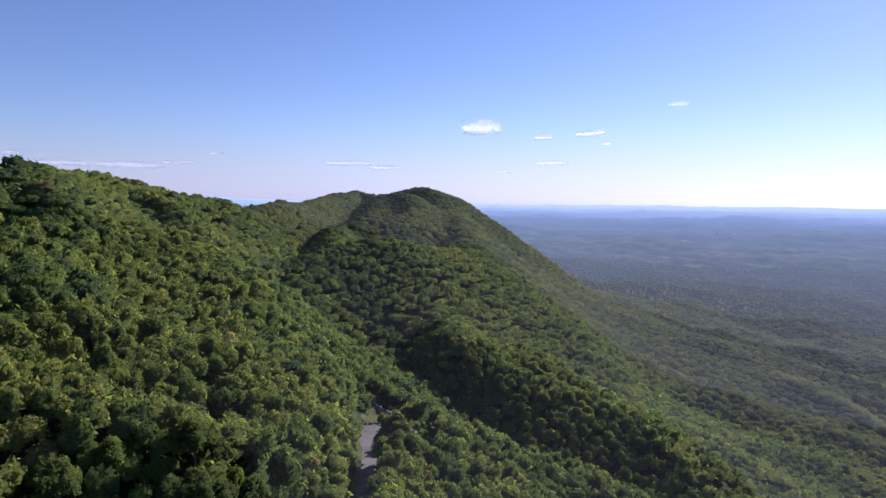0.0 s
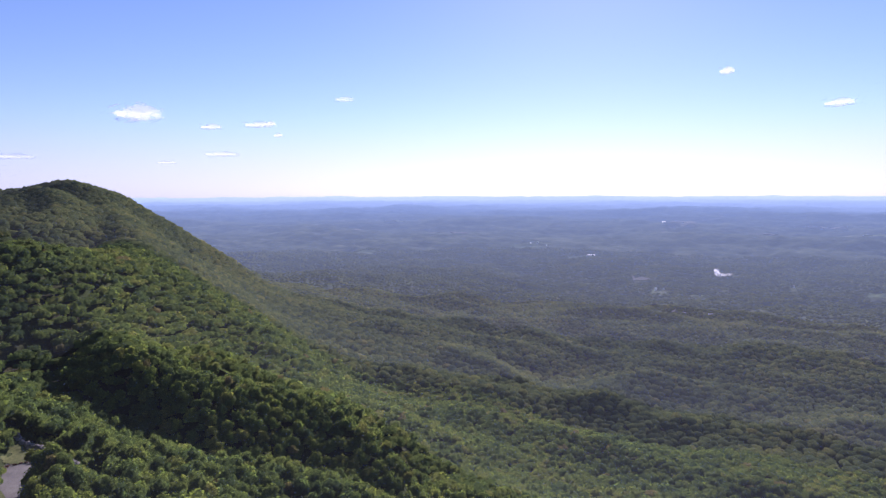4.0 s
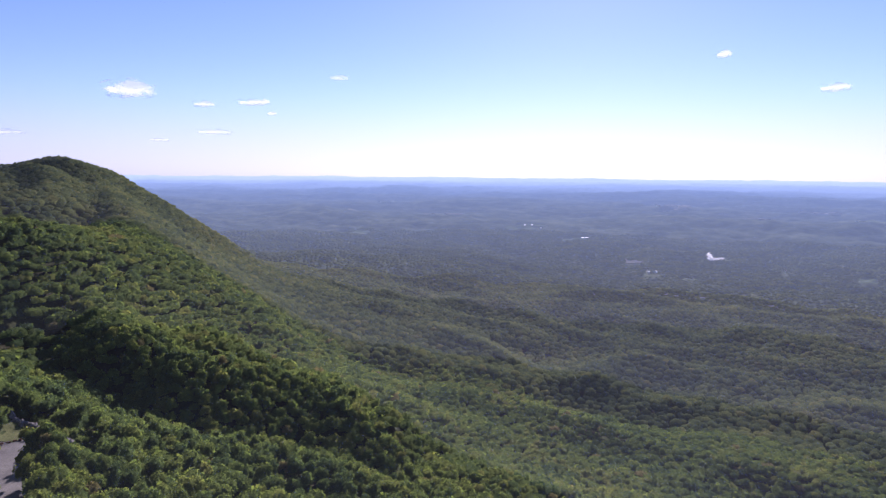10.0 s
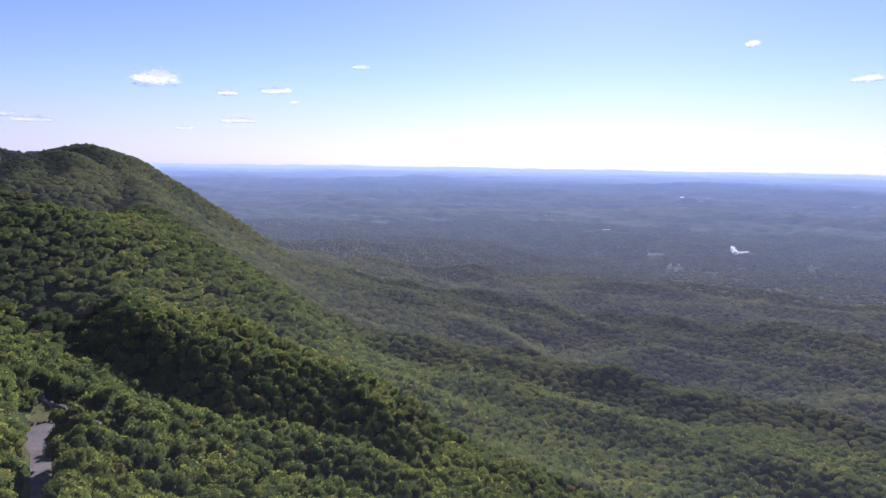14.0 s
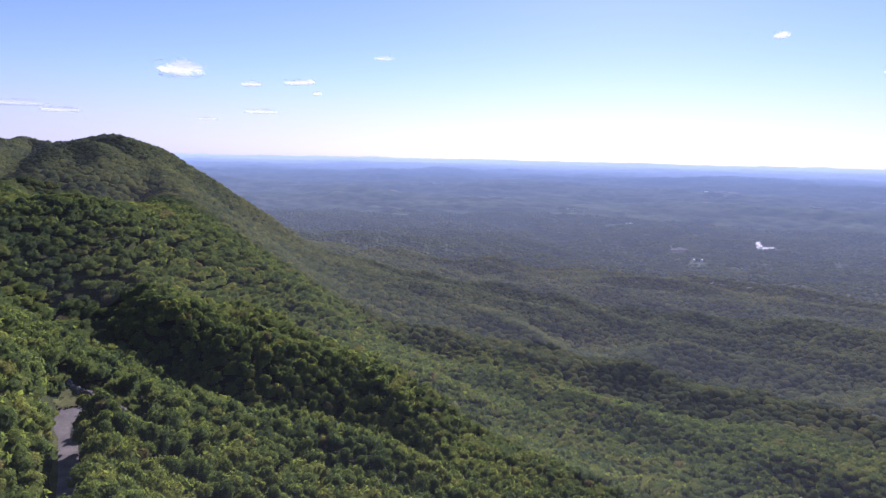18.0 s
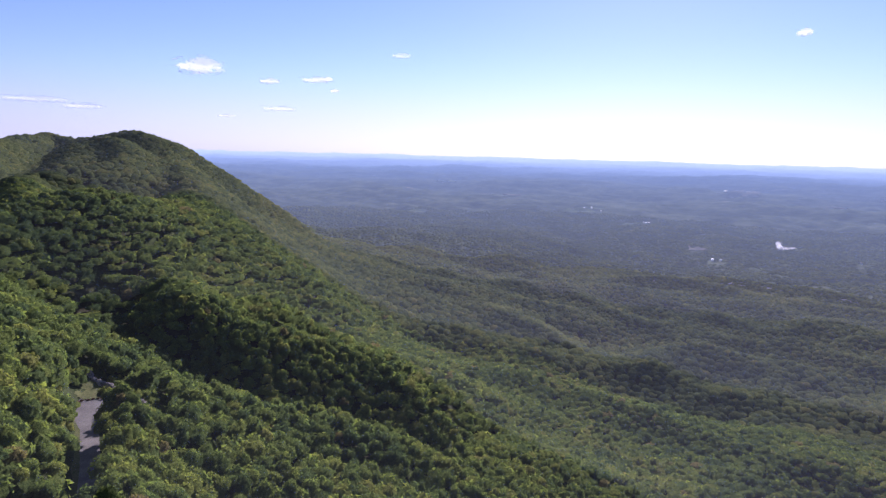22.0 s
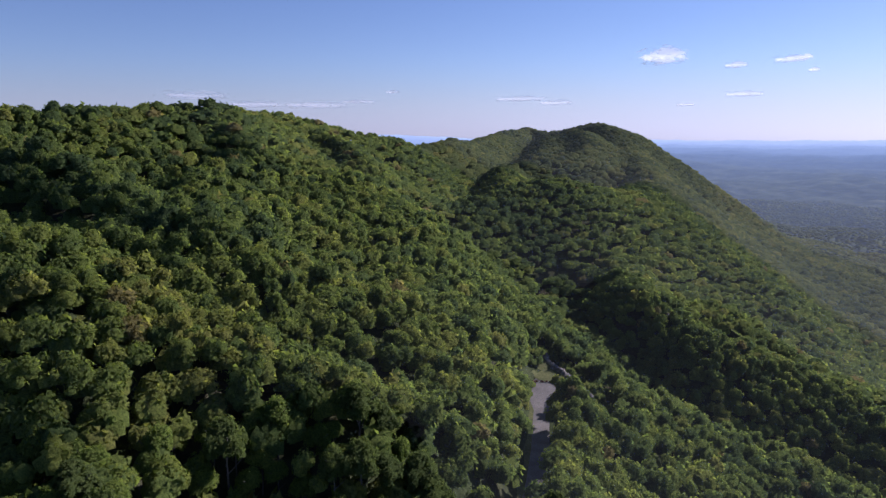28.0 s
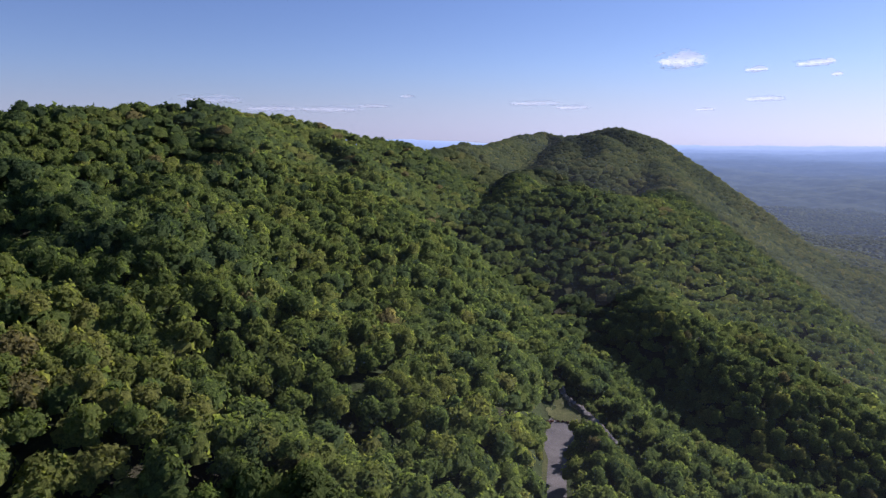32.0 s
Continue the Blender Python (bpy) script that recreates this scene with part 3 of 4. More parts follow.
def forest(name, label, x, y, models, radius, tall, material, vary=0.17, slim_from=1.0, slim_to=1.45, broad=1.0, own=0.4):
    """All trees of one belt in one mesh: copies of a few crowns, turned, sized and set on the slope."""
    z = terrain(x, y)
    verts, faces, tone, leans = [], [], [], []
    kind = rng.integers(0, len(models), len(x))
    rad = radius * rng.uniform(0.72, 1.3, len(x))
    high = tall * rng.uniform(1 - vary, 1 + vary, len(x))
    slim = rng.uniform(slim_from, slim_to, len(x))
    turn = rng.uniform(0, 2 * np.pi, len(x))
    tones = tone_of(x, y, broad)
    # leaves lie half along the slope and half along their own crown
    slope = np.stack([terrain(x - 9, y) - terrain(x + 9, y), terrain(x, y - 9) - terrain(x, y + 9), np.full(len(x), 18.0)], -1)
    slope /= np.linalg.norm(slope, axis=1)[:, None]
    base = 0
    for k, (v, f, lean) in enumerate(models):
        w = np.where(kind == k)[0]
        if not len(w):
            continue
        c, s = np.cos(turn[w])[:, None], np.sin(turn[w])[:, None]
        px = (v[:, 0] * c - v[:, 1] * s) * rad[w, None] + x[w, None]
        py = (v[:, 0] * s + v[:, 1] * c) * rad[w, None] + y[w, None]
        pz = v[:, 2] * (rad[w] * slim[w])[:, None] + (z[w] + high[w] - rad[w] * slim[w] * 0.9)[:, None]
        verts.append(np.stack([px, py, pz], -1).reshape(-1, 3))
        faces.append((f[None] + (np.arange(len(w)) * len(v))[:, None, None] + base).reshape(-1, f.shape[1]))
        tone.append(np.repeat(tones[w], len(v)))
        turned = own * np.stack([lean[:, 0] * c - lean[:, 1] * s, lean[:, 0] * s + lean[:, 1] * c, lean[:, 2] + 0 * c], -1) + (1 - own) * slope[w][:, None, :]
        leans.append((turned / np.linalg.norm(turned, axis=2)[:, :, None]).reshape(-1, 3))
        base += len(w) * len(v)
    ob = mesh_object(name, np.concatenate(verts), np.concatenate(faces), material, normals=np.concatenate(leans))
    a = ob.data.attributes.new("tone", "FLOAT", "POINT")
    a.data.foreach_set("value", np.concatenate(tone).astype(np.float32))
    return tagged(ob, label, "forest", kind="stuff")


def stem(name, parent, height, radius, rand):
    """Tapered, slightly bent trunk with four rising limbs."""
    bm = bmesh.new()

    def tube(a, c, r0, r1, sides=6, bend=0.0):
        a, c = Vector(a), Vector(c)
        axis = (c - a).normalized()
        u = axis.orthogonal().normalized()
        w = axis.cross(u)
        rings = []
        for i in range(4):
            t = i / 3
            p = a.lerp(c, t) + u * bend * math.sin(t * math.pi)
            r = r0 + (r1 - r0) * t
            rings.append([bm.verts.new(p + (u * math.cos(k * math.tau / sides) + w * math.sin(k * math.tau / sides)) * r) for k in range(sides)])
        for lo, hi in zip(rings, rings[1:]):
            for k in range(sides):
                bm.faces.new((lo[k], lo[(k + 1) % sides], hi[(k + 1) % sides], hi[k]))
        bm.faces.new(rings[-1])

    tube((0, 0, -0.6), (0, 0, height * 0.72), radius, radius * 0.35, 7, 0.25)
    for i in range(4):
        ang = i * 1.6 + rand.uniform(0, 0.8)
        z0 = height * (0.38 + 0.09 * i)
        reach = height * rand.uniform(0.16, 0.24)
        tube((0, 0, z0), (math.cos(ang) * reach, math.sin(ang) * reach, z0 + height * 0.2), radius * 0.4, radius * 0.1, 5, 0.15)
    return part(name, bm, BARK, parent, "grey-brown bark trunk with rising limbs")


def make_tree(tone, label, seed, height, wide, tall):
    rand = np.random.default_rng(seed)
    tree = tagged(new("tree"), label, "tree", "trees of the near slope")
    stem("trunk", tree, height, 0.2, rand)
    v, f, lean = crown_cloud(rand, 5200, 0.046, 34, 0.6)
    v = v * (wide, wide, tall) + (0, 0, height - tall * 0.95)
    mesh_object("crown", v, f, LEAVES[tone], tree, normals=lean * 0.42 + (0.24, 0.1, 0.42))
    return tree


# spring woods, belt by belt
near_models = [crown_cloud(np.random.default_rng(20 + i), 560, 0.084, 18, 0.7) for i in range(7)]
slope_models = [crown_cloud(np.random.default_rng(30 + i), 220, 0.10, 12, 0.84) for i in range(8)]
mid_models = [crown_cloud(np.random.default_rng(40 + i), 50, 0.14, 7, 0.92) for i in range(8)]
high_models = [crown_lump(np.random.default_rng(50 + i), 2) for i in range(7)]
rough_models = [crown_lump(np.random.default_rng(80 + i), 1, 0.26) for i in range(7)]
dome_models = [crown_dome(np.random.default_rng(90 + i), 3) for i in range(9)]
speck_models = [crown_dome(np.random.default_rng(120 + i), 2) for i in range(9)]
far_models = [crown_lump(np.random.default_rng(60 + i), 1, 0.15) for i in range(7)]
low_models = [crown_cloud(np.random.default_rng(70 + i), 80, 0.13, 8, 0.8) for i in range(6)]

x0, y0 = scatter(62, 185, 5.2)
order = np.argsort(np.hypot(x0 + 5, y0 - 30) + np.where(x0 > 40, 60, 0))
single, rest = order[:300], order[300:]
x1, y1 = scatter(185, 340, 6.4)
x2, y2 = scatter(340, 640, 7.0)
x3, y3 = scatter(640, 1400, 8.6)
high = (terrain(x3, y3) > -185) | (np.hypot(x3, y3) < 850)
x3, y3 = x3[high], y3[high]
x4, y4 = scatter(820, 1512, 8.6)
low = (terrain(x4, y4) <= -185) & (np.hypot(x4, y4) >= 850) | (np.hypot(x4, y4) > 1400)
x4, y4 = x4[low], y4[low]
back = [west_side(x, y) for x, y in ((x1, y1), (x2, y2), (x3, y3))]
xb, yb = np.concatenate([x1[back[0]], x2[back[1]], x3[back[2]]]), np.concatenate([y1[back[0]], y2[back[1]], y3[back[2]]])
forest("forest_near", "bright green broadleaf trees of the near slope", x0[rest], y0[rest], near_models, 3.8, 13.8, LEAF_FOREST, 0.15, 1.05, 1.5, 1.0, 0.5)
forest("forest_slope", "dense spring-green broadleaf woods on the slope", x1[~back[0]], y1[~back[0]], slope_models, 4.1, 13.5, LEAF_FOREST, 0.15, 1.0, 1.45)
forest("forest_middle", "green broadleaf woods on the ridges", x2[~back[1]], y2[~back[1]], mid_models, 5.4, 14, LEAF_FOREST, 0.12, 0.72, 1.05, 1.2, 0.3)
front = ~back[2] & (np.hypot(x3, y3) < 900)
forest("forest_foot", "green woods on the near side of the mountain", x3[front], y3[front], high_models, 6.0, 13, LEAF_HIGH, 0.12, 0.55, 0.85, 1.6, 0.38)
x3, y3, back[2] = x3[~front], y3[~front], back[2][~front]
forest("forest_summit", "green woods on the mountain and its foot", x3[~back[2]], y3[~back[2]], rough_models, 6.2, 13, LEAF_HIGH, 0.12, 0.55, 0.85, 1.6, 0.38)
forest("forest_west", "green woods on the far side of the crest", xb, yb, far_models, 5.0, 12, LEAF_FOREST)
forest("forest_plain", "grey-green woods of the plain", x4, y4, dome_models, 5.6, 13, LEAF_HIGH, 0.12, 0.5, 0.85, 2.2, 0.4)


# open land: label, material, bearing, half width (degrees), nearest and farthest distance
MEADOWS = (
    ("pale green meadow among farm buildings", FIELD_GREEN, 36.2, 1.5, 2900, 3060),
    ("strip of pale stubble among the woods", FIELD_PALE, 30.1, 0.9, 3640, 3760),
    ("strip of pale stubble among the woods", FIELD_PALE, 46.0, 0.75, 2065, 2100),
    ("pale green meadow among the woods", FIELD_GREEN, 21.2, 1.3, 2700, 2780),
    ("strip of pale stubble among the woods", FIELD_PALE, 49.2, 1.2, 4550, 4900),
    ("strip of pale stubble among the woods", FIELD_PALE, 55.6, 1.2, 3900, 4080),
    ("pale green meadow beside a long white building", FIELD_GREEN, 41.0, 1.2, 2640, 2720),
    ("strip of pale stubble among the woods", FIELD_PALE, 49.3, 1.0, 5300, 5700),
    ("strip of pale stubble among the woods", FIELD_PALE, 28.2, 0.8, 3580, 3650),
    ("pale green meadow among the woods", FIELD_GREEN, 24.2, 0.9, 5300, 5600),
    ("strip of pale stubble among the woods", FIELD_PALE, 59.7, 1.6, 5050, 5400),
    ("pale green meadow among the woods", FIELD_GREEN, 63.4, 1.3, 3980, 4150),
    ("pale green meadow among the woods", FIELD_GREEN, 63.3, 0.7, 1990, 2015),
    ("pale green meadow among the woods", FIELD_GREEN, 50.4, 0.8, 1810, 1845),
    ("pale green meadow among farm buildings", FIELD_GREEN, 37.4, 1.1, 3120, 3170),
)
# label, bearing, distance, length, width, eaves, turn, roof
HOUSES = (
    ("white house with a pale metal roof in the woods", 47.23, 1900, 13, 9, 5, 45, METAL_ROOF),
    ("small white house with a pale metal roof in the woods", 47.85, 1890, 9, 7, 4, 20, METAL_ROOF),
    ("white farm building with a pale metal roof", 36.41, 3100, 22, 12, 6, 50, METAL_ROOF),
    ("white farm building with a pale metal roof", 37.09, 3130, 16, 10, 6, 35, METAL_ROOF),
    ("small white building beside a meadow", 37.89, 3060, 12, 9, 5, 60, METAL_ROOF),
    ("long white building with a pale metal roof", 41.75, 2800, 40, 8, 3, -42, METAL_ROOF),
    ("small white building beside a long one", 41.3, 2740, 12, 9, 5, 10, METAL_ROOF),
    ("white building far out in the plain", 47.76, 5800, 40, 18, 9, -48, METAL_ROOF),
    ("white building far out in the plain", 49.47, 5750, 44, 18, 9, -48, METAL_ROOF),
    ("white building far out in the plain", 57.68, 2060, 9, 7, 4, 30, DARK_ROOF),
)


def open_ground(x, y):
    """Meadows and the cleared ground round and before the houses of the plain."""
    r, b = np.hypot(x, y), np.degrees(np.arctan2(x, y))
    cleared = np.zeros(len(x), bool)
    for _, _, bearing, half, near, far in MEADOWS:
        cleared |= (np.abs(b - bearing) < half * 0.8) & (r > near - 40) & (r < far)
    for _, bearing, distance, long, *_ in HOUSES:
        cleared |= (np.abs(b - bearing) < math.degrees((0.4 * long + 8) / distance)) & (r > distance - 90) & (r < distance + 14)
    return cleared


def far_woods(inner, outer, spacing, radius):
    """Crowns of the plain past the foot of the mountain, one by one until they melt into the distance."""
    x, y = scatter(inner, outer, spacing, 30, 70)
    r = np.hypot(x, y)
    keep = (r > EDGE * 1.01) & ~open_ground(x, y)
    x, y, r = x[keep], y[keep], r[keep]
    px, py, pz, air = far_drawn(x, y, r)
    scale = np.hypot(px, py) / r
    size = radius * rng.uniform(0.7, 1.35, len(x)) * scale
    turn, kind, tones = rng.uniform(0, math.tau, len(x)), rng.integers(0, len(speck_models), len(x)), tone_of(x, y, 2.2)
    verts, faces, plan, airs, leans, base = [], [], [], [], [], 0
    for k, (v, f, lean) in enumerate(speck_models):
        w = np.where(kind == k)[0]
        c, s = np.cos(turn[w])[:, None], np.sin(turn[w])[:, None]
        q = np.stack([v[:, 0] * c - v[:, 1] * s, v[:, 0] * s + v[:, 1] * c, v[:, 2] * 0.75 + 0 * c], -1) * size[w][:, None, None]
        verts.append((q + np.stack([px[w], py[w], pz[w] + 0.2 * size[w]], -1)[:, None, :]).reshape(-1, 3))
        turned = 0.6 * np.stack([lean[:, 0] * c - lean[:, 1] * s, lean[:, 0] * s + lean[:, 1] * c, lean[:, 2] + 0 * c], -1) + (0, 0, 0.4)
        leans.append(turned.reshape(-1, 3))
        faces.append((f[None] + (np.arange(len(w)) * len(v))[:, None, None] + base).reshape(-1, 3))
        plan.append(np.repeat(tones[w], len(v)))
        airs.append(np.repeat(air[w], len(v)))
        base += len(w) * len(v)
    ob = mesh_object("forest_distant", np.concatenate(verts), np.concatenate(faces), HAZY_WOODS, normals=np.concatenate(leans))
    ob.data.attributes.new("tone", "FLOAT", "POINT").data.foreach_set("value", np.concatenate(plan).astype(np.float32))
    # share of painted haze glow for each crown
    ob.data.attributes.new("air", "FLOAT", "POINT").data.foreach_set("value", np.concatenate(airs).astype(np.float32))
    return tagged(ob, "grey-green woods far out in the plain, haze painted as glow", "forest", kind="stuff")


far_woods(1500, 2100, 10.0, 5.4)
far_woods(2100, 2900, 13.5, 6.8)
xu, yu = scatter(62, 190, 5.6)
forest("undergrowth", "low green trees and bushes between the tall ones", xu, yu, low_models, 3.8, 11.2, LEAF_FOREST)
xu, yu = scatter(190, 350, 6.4)
forest("undergrowth_slope", "low green trees and bushes of the slope", xu[~west_side(xu, yu)], yu[~west_side(xu, yu)], low_models, 4.0, 10.4, LEAF_FOREST)
xu, yu = scatter(330, 520, 6.4)
crest = (xu < -110) & (terrain(xu, yu) > -45)
forest("undergrowth_crest", "low green trees and bushes along the crest", xu[crest], yu[crest], low_models, 4.2, 10.5, LEAF_FOREST)
xr, yr = rng.uniform(-40, 5, 420), rng.uniform(226, 285, 420)
wild = (along(ROAD_LINE, xr, yr)[0] > 5.2) & (np.hypot(xr + 27, yr - 262) > 8.5) & (along(RIM, xr, yr)[0] > 2.2) & ~rim_bank(xr, yr)
forest("bushes", "green bushes round the turnaround", xr[wild], yr[wild], mid_models, 2.3, 3.6, LEAF_FOREST)
xr, yr = rng.uniform(-26, 0, 340), rng.uniform(205, 275, 340)
young = rim_bank(xr, yr) & (along(ROAD_LINE, xr, yr)[0] > np.where(yr > 228, 6.6, 4.4)) & (along(RIM, xr, yr)[0] > 2.0)
xr, yr = xr[young], yr[young]
gap = rim_y(xr) - yr
size = np.clip(1.3 + 0.12 * gap + 0.4 * np.maximum(0, gap - 18), 1.5, 13.0)
size = np.where(yr > 226, np.minimum(size, 1.4 + 0.4 * (along(ROAD_LINE, xr, yr)[0] - 4)), size)
forest("young_growth", "low young trees on the bank below the rock rim", xr, yr, slope_models, np.clip(0.9 + size * 0.2, 1.1, 3.4), size, LEAF_FOREST)
xs, ys = np.concatenate([scatter(0, 62, 8, 62, 72), scatter(0, 520, 10.5, 180, -62), scatter(0, 520, 10.5, -72, 181)], 1)
under = np.hypot(xs + 4, ys - 25) < 85
forest("forest_behind", "green woods behind the lookout", xs[~under], ys[~under], rough_models, 6.0, 13, LEAF_FOREST)
xs, ys = np.concatenate([scatter(0, 62, 5.6, 62, 72), scatter(0, 70, 5.6, 180, -62), scatter(0, 70, 5.6, -72, 181)], 1)
forest("forest_below", "green broadleaf trees far below the lookout", xs, ys, mid_models, 3.8, 13, LEAF_FOREST)

KINDS = (("dark", "dark green broadleaf tree with a rounded crown", 14.0, 3.7, 4.8), ("fresh", "fresh green broadleaf tree with a full crown", 13.5, 3.8, 4.6),
         ("yellow", "yellow-green broadleaf tree in young leaf", 13.0, 3.7, 4.6), ("brown", "olive-brown broadleaf tree in flower", 12.5, 3.3, 4.3),
         ("fresh", "tall fresh green tree with a narrow crown", 15.5, 3.2, 6.0), ("dark", "tall dark green tree with a narrow crown", 15.0, 3.1, 5.8))
masters = [make_tree(tone, label, 100 + 7 * i, height, wide, tall) for i, (tone, label, height, wide, tall) in enumerate(KINDS)]
tones = tone_of(x0[single], y0[single])
used = set()
for tx, ty, tz, tone in zip(x0[single], y0[single], terrain(x0[single], y0[single]), tones):
    if tone > 0.97:
        k = 3
    elif tone > 0.72:
        k = 2
    elif tone > 0.36:
        k = 4 if rng.random() < 0.3 else 1
    else:
        k = 5 if rng.random() < 0.3 else 0
    s = rng.uniform(0.8, 1.22)
    place = pose(tx, ty, tz, 0, 0, rng.uniform(-50, 50)) @ Matrix.Diagonal((s, s, s * rng.uniform(0.92, 1.1), 1))
    if k in used:
        copy_thing(masters[k], place)
    else:
        used.add(k)
        masters[k].matrix_basis = place
for k, spare in enumerate(masters):
    if k not in used:
        for ob in list(spare.children) + [spare]:
            bpy.data.objects.remove(ob)

# ---- road ----
def ribbon(line, half, lift, step=3.0):
    pts = []
    for (ax, ay, az), (bx, by, bz) in zip(line, line[1:]):
        n = max(1, int(math.hypot(bx - ax, by - ay) / step))
        for i in range(n):
            t = i / n
            pts.append((ax + (bx - ax) * t, ay + (by - ay) * t, az + (bz - az) * t))
    pts.append(line[-1])
    for _ in range(3):
        pts = [pts[0]] + [tuple((a + 2 * b + c) / 4 for a, b, c in zip(p, q, r)) for p, q, r in zip(pts, pts[1:], pts[2:])] + [pts[-1]]
    verts, faces = [], []
    for i, (px, py, pz) in enumerate(pts):
        a, b = pts[max(i - 1, 0)], pts[min(i + 1, len(pts) - 1)]
        t = Vector((b[0] - a[0], b[1] - a[1], 0)).normalized()
        nx, ny = -t.y, t.x
        lo, hi = half(py) if callable(half) else half
        verts += [(px + nx * lo, py + ny * lo, pz + lift), (px + nx * hi, py + ny * hi, pz + lift)]
        if i:
            faces.append((2 * i - 2, 2 * i - 1, 2 * i + 1, 2 * i))
    return verts, faces


road = mesh_object("road", *ribbon(ROAD_LINE, lambda y: (-2.7 - 2.0 * max(0, min(1, (y - 228) / 10)), 2.7 + 1.9 * max(0, min(1, (y - 232) / 8))), 0.12), ASPHALT)
tagged(road, "narrow grey asphalt mountain road ending in a turnaround", "road", kind="structure")

verge = mesh_object("verge", *ribbon(ROAD_LINE[1:8], lambda y: (-4.6 + 0.5 * math.sin(y * 0.31), -2.6), 0.09, 1.5), GRASS)
tagged(verge, "strip of rough grass along the uphill side of the road", "grass verge", kind="structure")


def rock(name, parent, x, y, z, a, b, c, seed, material=ROCK, label=""):
    """Angular boulder, sunk a little into the ground."""
    bm = bmesh.new()
    bmesh.ops.create_icosphere(bm, subdivisions=2, radius=1)
    rand = random.Random(seed)
    off = Vector((rand.uniform(0, 50), rand.uniform(0, 50), 0))
    for v in bm.verts:
        p = v.co.copy()
        k = 1 + 0.45 * noise.noise(p * 1.3 + off) + 0.18 * noise.noise(p * 3.1 + off)
        v.co = Vector((p.x * a * k, p.y * b * k, p.z * c * k))
    me = bpy.data.meshes.new(name)
    bm.to_mesh(me)
    bm.free()
    me.materials.append(material)
    ob = new(name, me)
    ob.matrix_basis = pose(x, y, z, rand.uniform(-12, 12), rand.uniform(-12, 12), rand.uniform(0, 360))
    return ob


# rim of rock round the turnaround
for i, ((ax, ay, a), (cx, cy, c)) in enumerate(zip(RIM, RIM[1:])):
    for k in range(3):
        s = (k + 0.5 * random.Random(40 + 3 * i + k).random()) / 3
        bx, by, size = ax + (cx - ax) * s, ay + (cy - ay) * s, (a + (c - a) * s) * random.Random(70 + 3 * i + k).uniform(0.38, 0.62)
        ob = rock("boulder", None, bx, by, float(terrain(bx, by)) + size * 0.3, size * 1.3, size * 0.8, size * 0.8, 300 + 3 * i + k)
        tagged(ob, "grey-brown weathered boulder on the rim of the turnaround", "boulder", "boulders on the rim")

# clearing behind the turnaround
gx, gy = np.meshgrid(np.linspace(-35, -17, 19), np.linspace(254.5, 273, 19))
inside = ((gx + 26) / 8.5) ** 2 + ((gy - 263.5) / 8.5) ** 2
keep = [(j * 19 + i, j * 19 + i + 1, (j + 1) * 19 + i + 1, (j + 1) * 19 + i) for j in range(18) for i in range(18) if inside[j, i] < 1.05]
lift = terrain(gx, gy) + 0.25 + 0.25 * soft_noise(gx, gy, 3, 21)
clearing = mesh_object("clearing", np.stack([gx, gy, lift], -1).reshape(-1, 3), keep, GRASS, smooth=True)
tagged(clearing, "patch of dry grass behind the turnaround", "grass", kind="structure")

# low brush along the end of the asphalt
for i, (bx, by, s) in enumerate(((-32.2, 252.5, 1.0), (-31.0, 254.0, 0.8), (-29.3, 255.0, 0.55), (-27.6, 255.6, 0.5), (-25.9, 255.4, 0.55), (-24.3, 254.4, 0.7))):
    shrub = tagged(new("shrub"), "low reddish-brown shrub at the edge of the asphalt", "shrub", "shrubs round the turnaround")
    shrub.matrix_basis = pose(bx, by, float(terrain(bx, by)), 0, 0, 70 * i)
    v, f, lean = crown_cloud(np.random.default_rng(400 + i), 90, 0.16, 5)
    mesh_object("foliage", v * (1.5 * s, 1.3 * s, 0.9 * s) + (0, 0, 0.7 * s), f, SHRUB, shrub, normals=lean)
    bm = bmesh.new()
    bmesh.ops.create_cone(bm, segments=6, radius1=0.12, radius2=0.05, depth=1.0 * s, cap_ends=True)
    bmesh.ops.translate(bm, verts=bm.verts, vec=(0, 0, 0.35 * s))
    part("stem", bm, BARK, shrub)


# ---- the plain: fields, houses, smoke ----
def plain_place(bearing, distance):
    """Place and shrinkage of a spot of the plain, by bearing (degrees east of the y axis) and true distance."""
    b = radians(bearing)
    x, y = np.array([distance * math.sin(b)]), np.array([distance * math.cos(b)])
    r = np.array([float(distance)])
    if distance <= EDGE * 1.003:
        return Vector((x[0], y[0], float(terrain(x, y)[0]))), 1.0
    px, py, pz, _ = far_drawn(x, y, r)
    return Vector((px[0], py[0], pz[0])), math.hypot(px[0], py[0]) / distance


